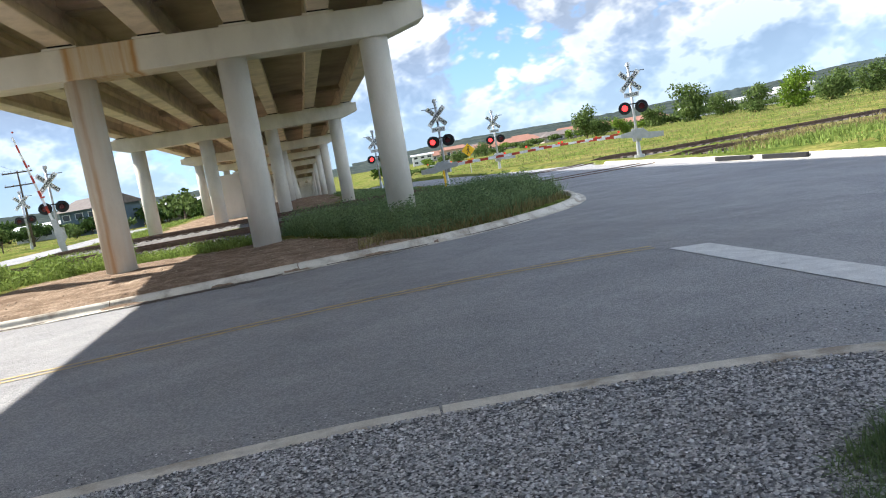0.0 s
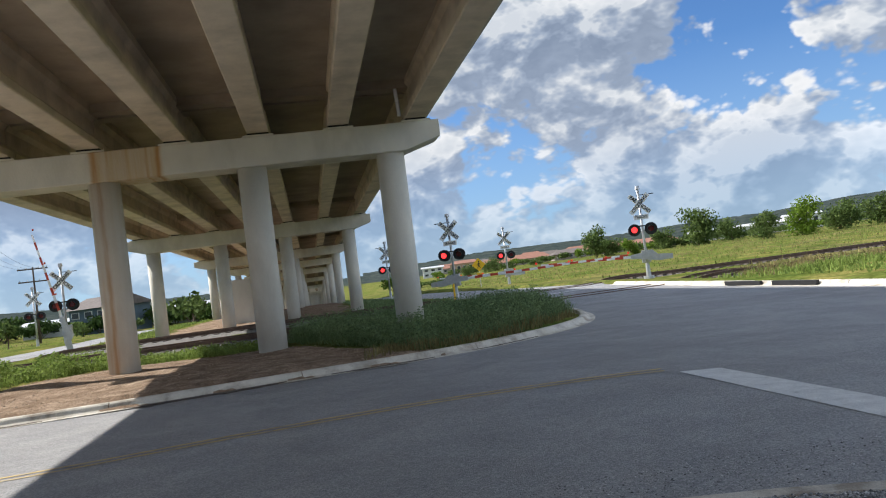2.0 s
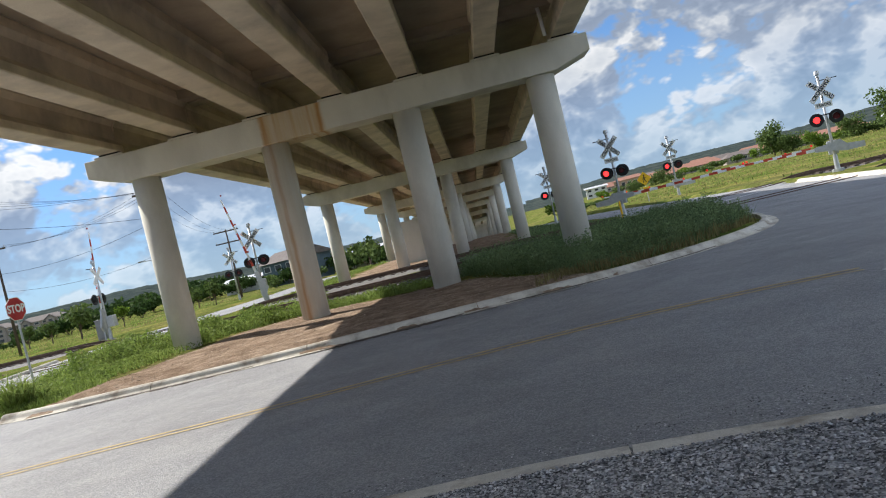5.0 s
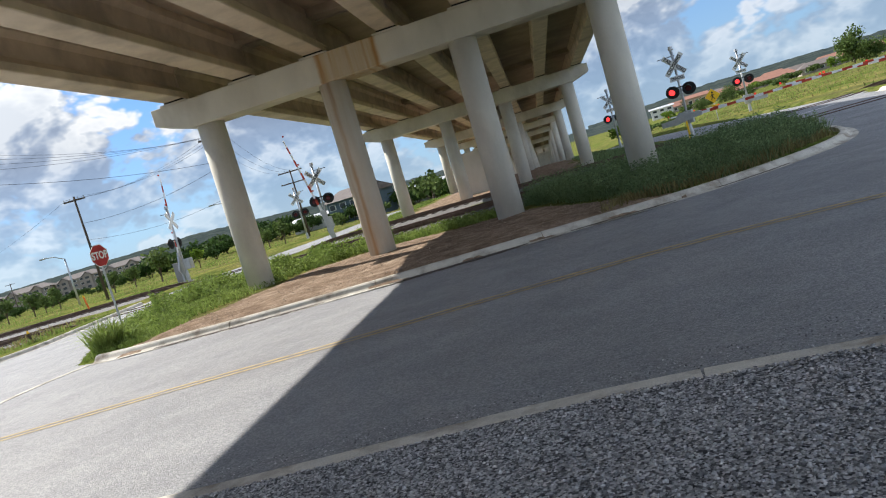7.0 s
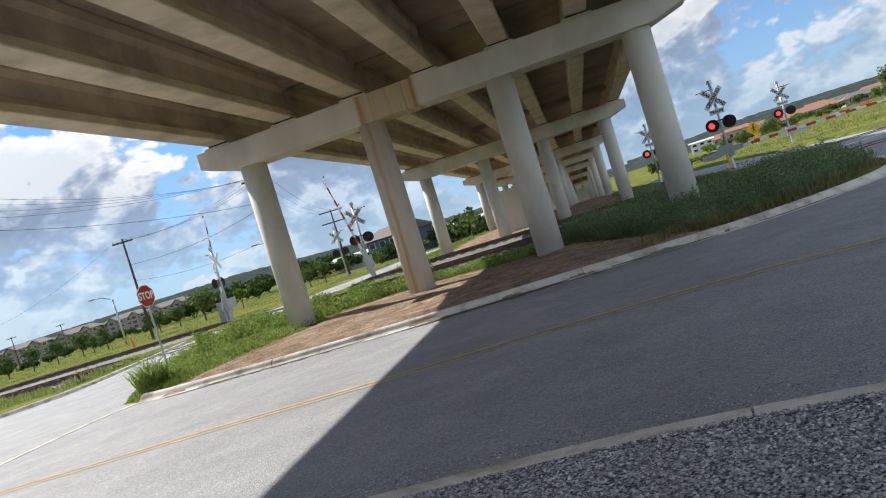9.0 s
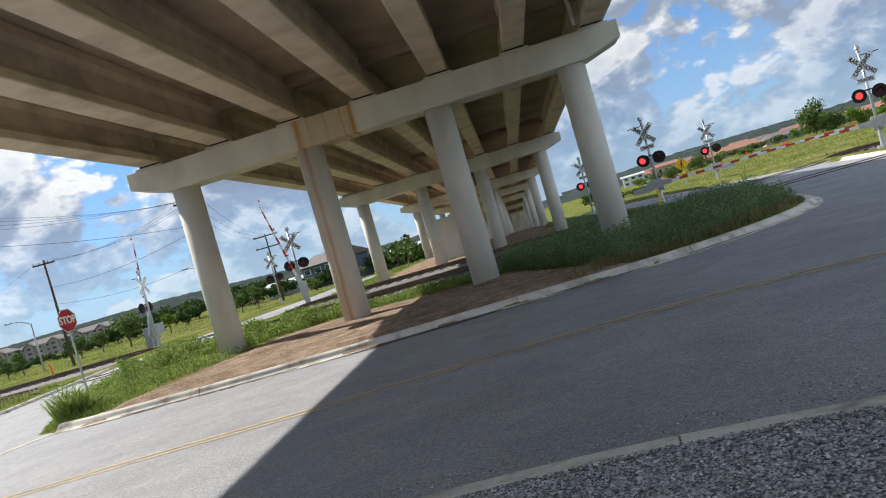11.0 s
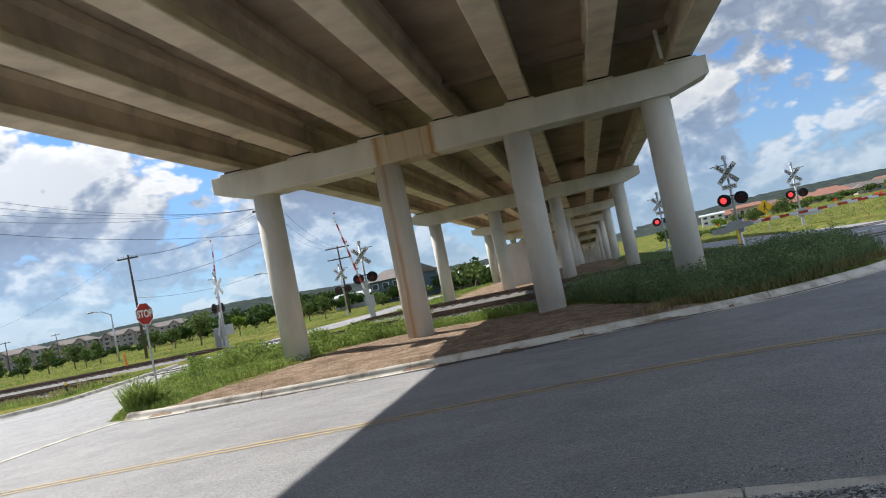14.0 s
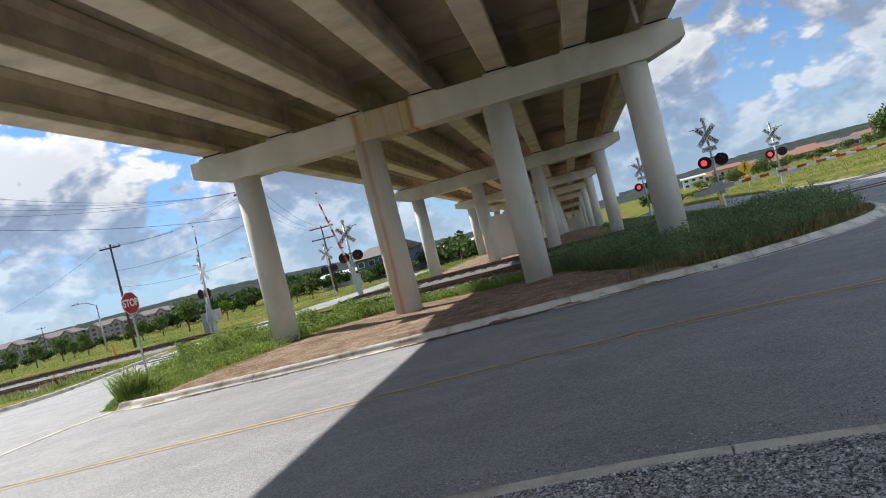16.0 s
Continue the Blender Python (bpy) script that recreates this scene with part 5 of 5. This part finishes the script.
for i, az in enumerate((-44.5, -41.2, -38.0, -34.8, -31.8)):
    flat = building(az, 300, (15.5, 10, 5.5 - 0.2 * i), -az * 0.6, wall_beige, roof_brown, 3, 6, 3.5, "long beige apartment block with a brown hipped roof", name="apartment_building", roof_h=1.8)
    for gx in (-4.6, 3.4):
        h = 5.5 - 0.2 * i
        bay = part("bay", prism(bmesh.new(), [(gx - 1.5, -1.0), (gx + 1.5, -1.0), (gx + 1.5, h), (gx, h + 1.1), (gx - 1.5, h)], -6.0, -3.6), wall_beige, flat, "gabled bay")
        part("bay_roof", prism(bmesh.new(), [(gx - 1.9, h - 0.15), (gx, h + 1.25), (gx + 1.9, h - 0.15), (gx + 1.9, h + 0.05), (gx, h + 1.45), (gx - 1.9, h + 0.05)], -6.3, -2.0), roof_brown, flat)
        for st in range(3):
            part("bay_pane", box(bmesh.new(), (1.3, 0.08, h / 6), (gx, -6.03, h / 3 * (st + 0.55))), pane_mat, bay)
building(-14.2, 120, (7.5, 8, 3.7), -32, wall_teal, roof_brown, 2, 3, 0.0, "slate-blue two-storey building with a gabled roof", roof_h=1.6)
building(-8.5, 150, (22, 10, 2.4), 10, wall_white, roof_metal, 1, 6, 0.0, "long low pale building with a metal roof", roof_h=1.4)
building(-18.0, 130, (6, 6, 2.0), 0, wall_white, roof_metal, 1, 2, 0.0, "small white shed beyond the trees", roof_h=0.6)
building(11.9, 230, (9, 7, 3.0), -12, wall_pink, roof_tile, 1, 5, 2.0, "pink arcaded building with a clay roof", roof_h=1.0)
for i, (az, w) in enumerate(((14.2, 12), (17.2, 13), (20.6, 11))):
    building(az, 280, (w, 9, 1.6 + 0.4 * i), -az, wall_beige, roof_tile, 1, 5, 3.0, "beige house with a reddish clay roof", roof_h=1.8)
for i in range(11):
    building(10.6 + 1.3 * i, 360 + 23 * (i * 5 % 4), (12 + i * 7 % 5, 9, 2.5 + 0.35 * (i * 3 % 4)), -10 - 9 * (i % 3), (wall_beige, wall_pink, wall_white)[i % 3], roof_brown if i % 4 == 2 else roof_tile, 1, 4, 2.5, "suburban house with a reddish tiled roof", roof_h=2.2)
building(19.9, 230, (10, 8, 1.7), -10, wall_beige, roof_brown, 1, 3, 2.5, "single-storey house with a brown roof", roof_h=1.4)
building(25.2, 260, (24, 12, 2.0), -20, wall_beige, roof_tile, 1, 6, 3.0, "long low building with a reddish clay-tiled roof", roof_h=1.6)
building(32.6, 300, (40, 14, 3.4), -30, wall_white, roof_metal, 1, 8, 0.0, "long white metal-roofed warehouse", roof_h=1.0)
building(36.4, 300, (12, 10, 5.0), -30, wall_white, roof_metal, 1, 3, 0.0, "white metal shed on the slope", roof_h=0.8)
building(9.4, 260, (7, 8, 3.2), -8, wall_white, roof_metal, 2, 3, 0.0, "pale two-storey building behind the trees", roof_h=0.6)


# ---- loose stones on the shoulder ----
def stones(name, ring, count, r0, r1, mat, label, lift):
    q = np.empty((0, 2))
    xs, ys = [p[0] for p in ring], [p[1] for p in ring]
    while len(q) < count:
        c = RNG.uniform((min(xs), min(ys)), (max(xs), max(ys)), (count * 2, 2))
        q = np.concatenate([q, c[ring_sd(c[:, 0], c[:, 1], ring) < 0]])
    q = q[:count]
    base = np.array([(1, 0, 0), (-0.5, 0.87, 0), (-0.5, -0.87, 0), (0.1, 0.1, 0.9), (0.5, 0.87, 0.35), (-1, 0, 0.4), (0.5, -0.87, 0.3)])
    tri = np.array([(3, 4, 5), (3, 5, 6), (3, 6, 4), (0, 4, 6), (0, 1, 4), (1, 5, 4), (1, 2, 5), (2, 6, 5), (2, 0, 6)])
    a = RNG.uniform(0, 6.283, count)
    s = RNG.uniform(r0, r1, count) * RNG.uniform(0.7, 1.3, count)
    V = base[None] * np.stack([s, s * RNG.uniform(0.6, 1.2, count), s * RNG.uniform(0.6, 1.1, count)], 1)[:, None] * RNG.uniform(0.75, 1.25, (count, 7, 1))
    c, sn = np.cos(a)[:, None], np.sin(a)[:, None]
    V = np.stack([V[..., 0] * c - V[..., 1] * sn + q[:, :1], V[..., 0] * sn + V[..., 1] * c + q[:, 1:], V[..., 2] + lift(q[:, 0], q[:, 1])[:, None]], -1)
    F = (np.arange(count)[:, None, None] * 7 + tri[None]).reshape(-1, 3)
    me = bpy.data.meshes.new(name)
    me.from_pydata(V.reshape(-1, 3).tolist(), [], F.tolist())
    me.materials.append(mat)
    return tagged(new(name, me), label, "stones", kind="stuff")


stone_mat = material("loose_stone", [(0.3, (0.24, 0.24, 0.245)), (0.7, (0.54, 0.535, 0.53))], 40, 3, 0.9, vary=0.75)
SHOULDER = [(-3.2, 4.40), (-1.0, 4.45), (0.2, 4.45), (1.5, 4.25), (2.6, 3.95), (3.6, 3.5), (4.6, 2.6), (4.4, 1.2), (1.0, 1.4), (-1.5, 2.6)]
stones("shoulder_stones", SHOULDER, 42000, 0.006, 0.013, stone_mat, "loose crushed grey stones on the shoulder", lambda x, y: 0.012 + 0 * x)
stones("edge_stones", [(-3.2, 4.38), (-1.0, 4.44), (0.2, 4.46), (1.5, 4.27), (2.6, 3.98), (3.6, 3.52), (3.7, 3.60), (2.66, 4.06), (1.5, 4.36), (0.2, 4.54), (-1.0, 4.52), (-3.2, 4.46)], 2500, 0.006, 0.012, stone_mat, "stones spilling over the edge strip", lambda x, y: 0.018 + 0 * x)
stones("road_grit", [(-3, 4.72), (1.5, 4.6), (3.4, 4.1), (4.2, 3.6), (5.2, 4.6), (3.0, 5.1), (-3, 5.0)], 2600, 0.004, 0.009, stone_mat, "grit scattered along the road edge", lambda x, y: 0.001 + 0 * x)
stones("earth_pebbles", DIRT_RING, 3800, 0.006, 0.022, clod_mat, "pebbles and clods lying on bare earth", lambda x, y: ground_z(x, y) + 0.045)
ballast_grey = material("ballast_stone", [(0.3, (0.13, 0.122, 0.112)), (0.7, (0.32, 0.305, 0.285))], 12, 4, 0.95, vary=0.5)
stones("ballast_stones", [(-14, 24.2), (4.5, 24.2), (4.5, 30.6), (-14, 30.6)], 26000, 0.03, 0.07, ballast_grey, "grey ballast stones heaped along the track", lambda x, y: TRACK_RISE + np.interp(y, [23.8, 25.4, 26.7, 30.1, 31.6], [-0.16, -0.02, 0.11, 0.11, -0.14]))
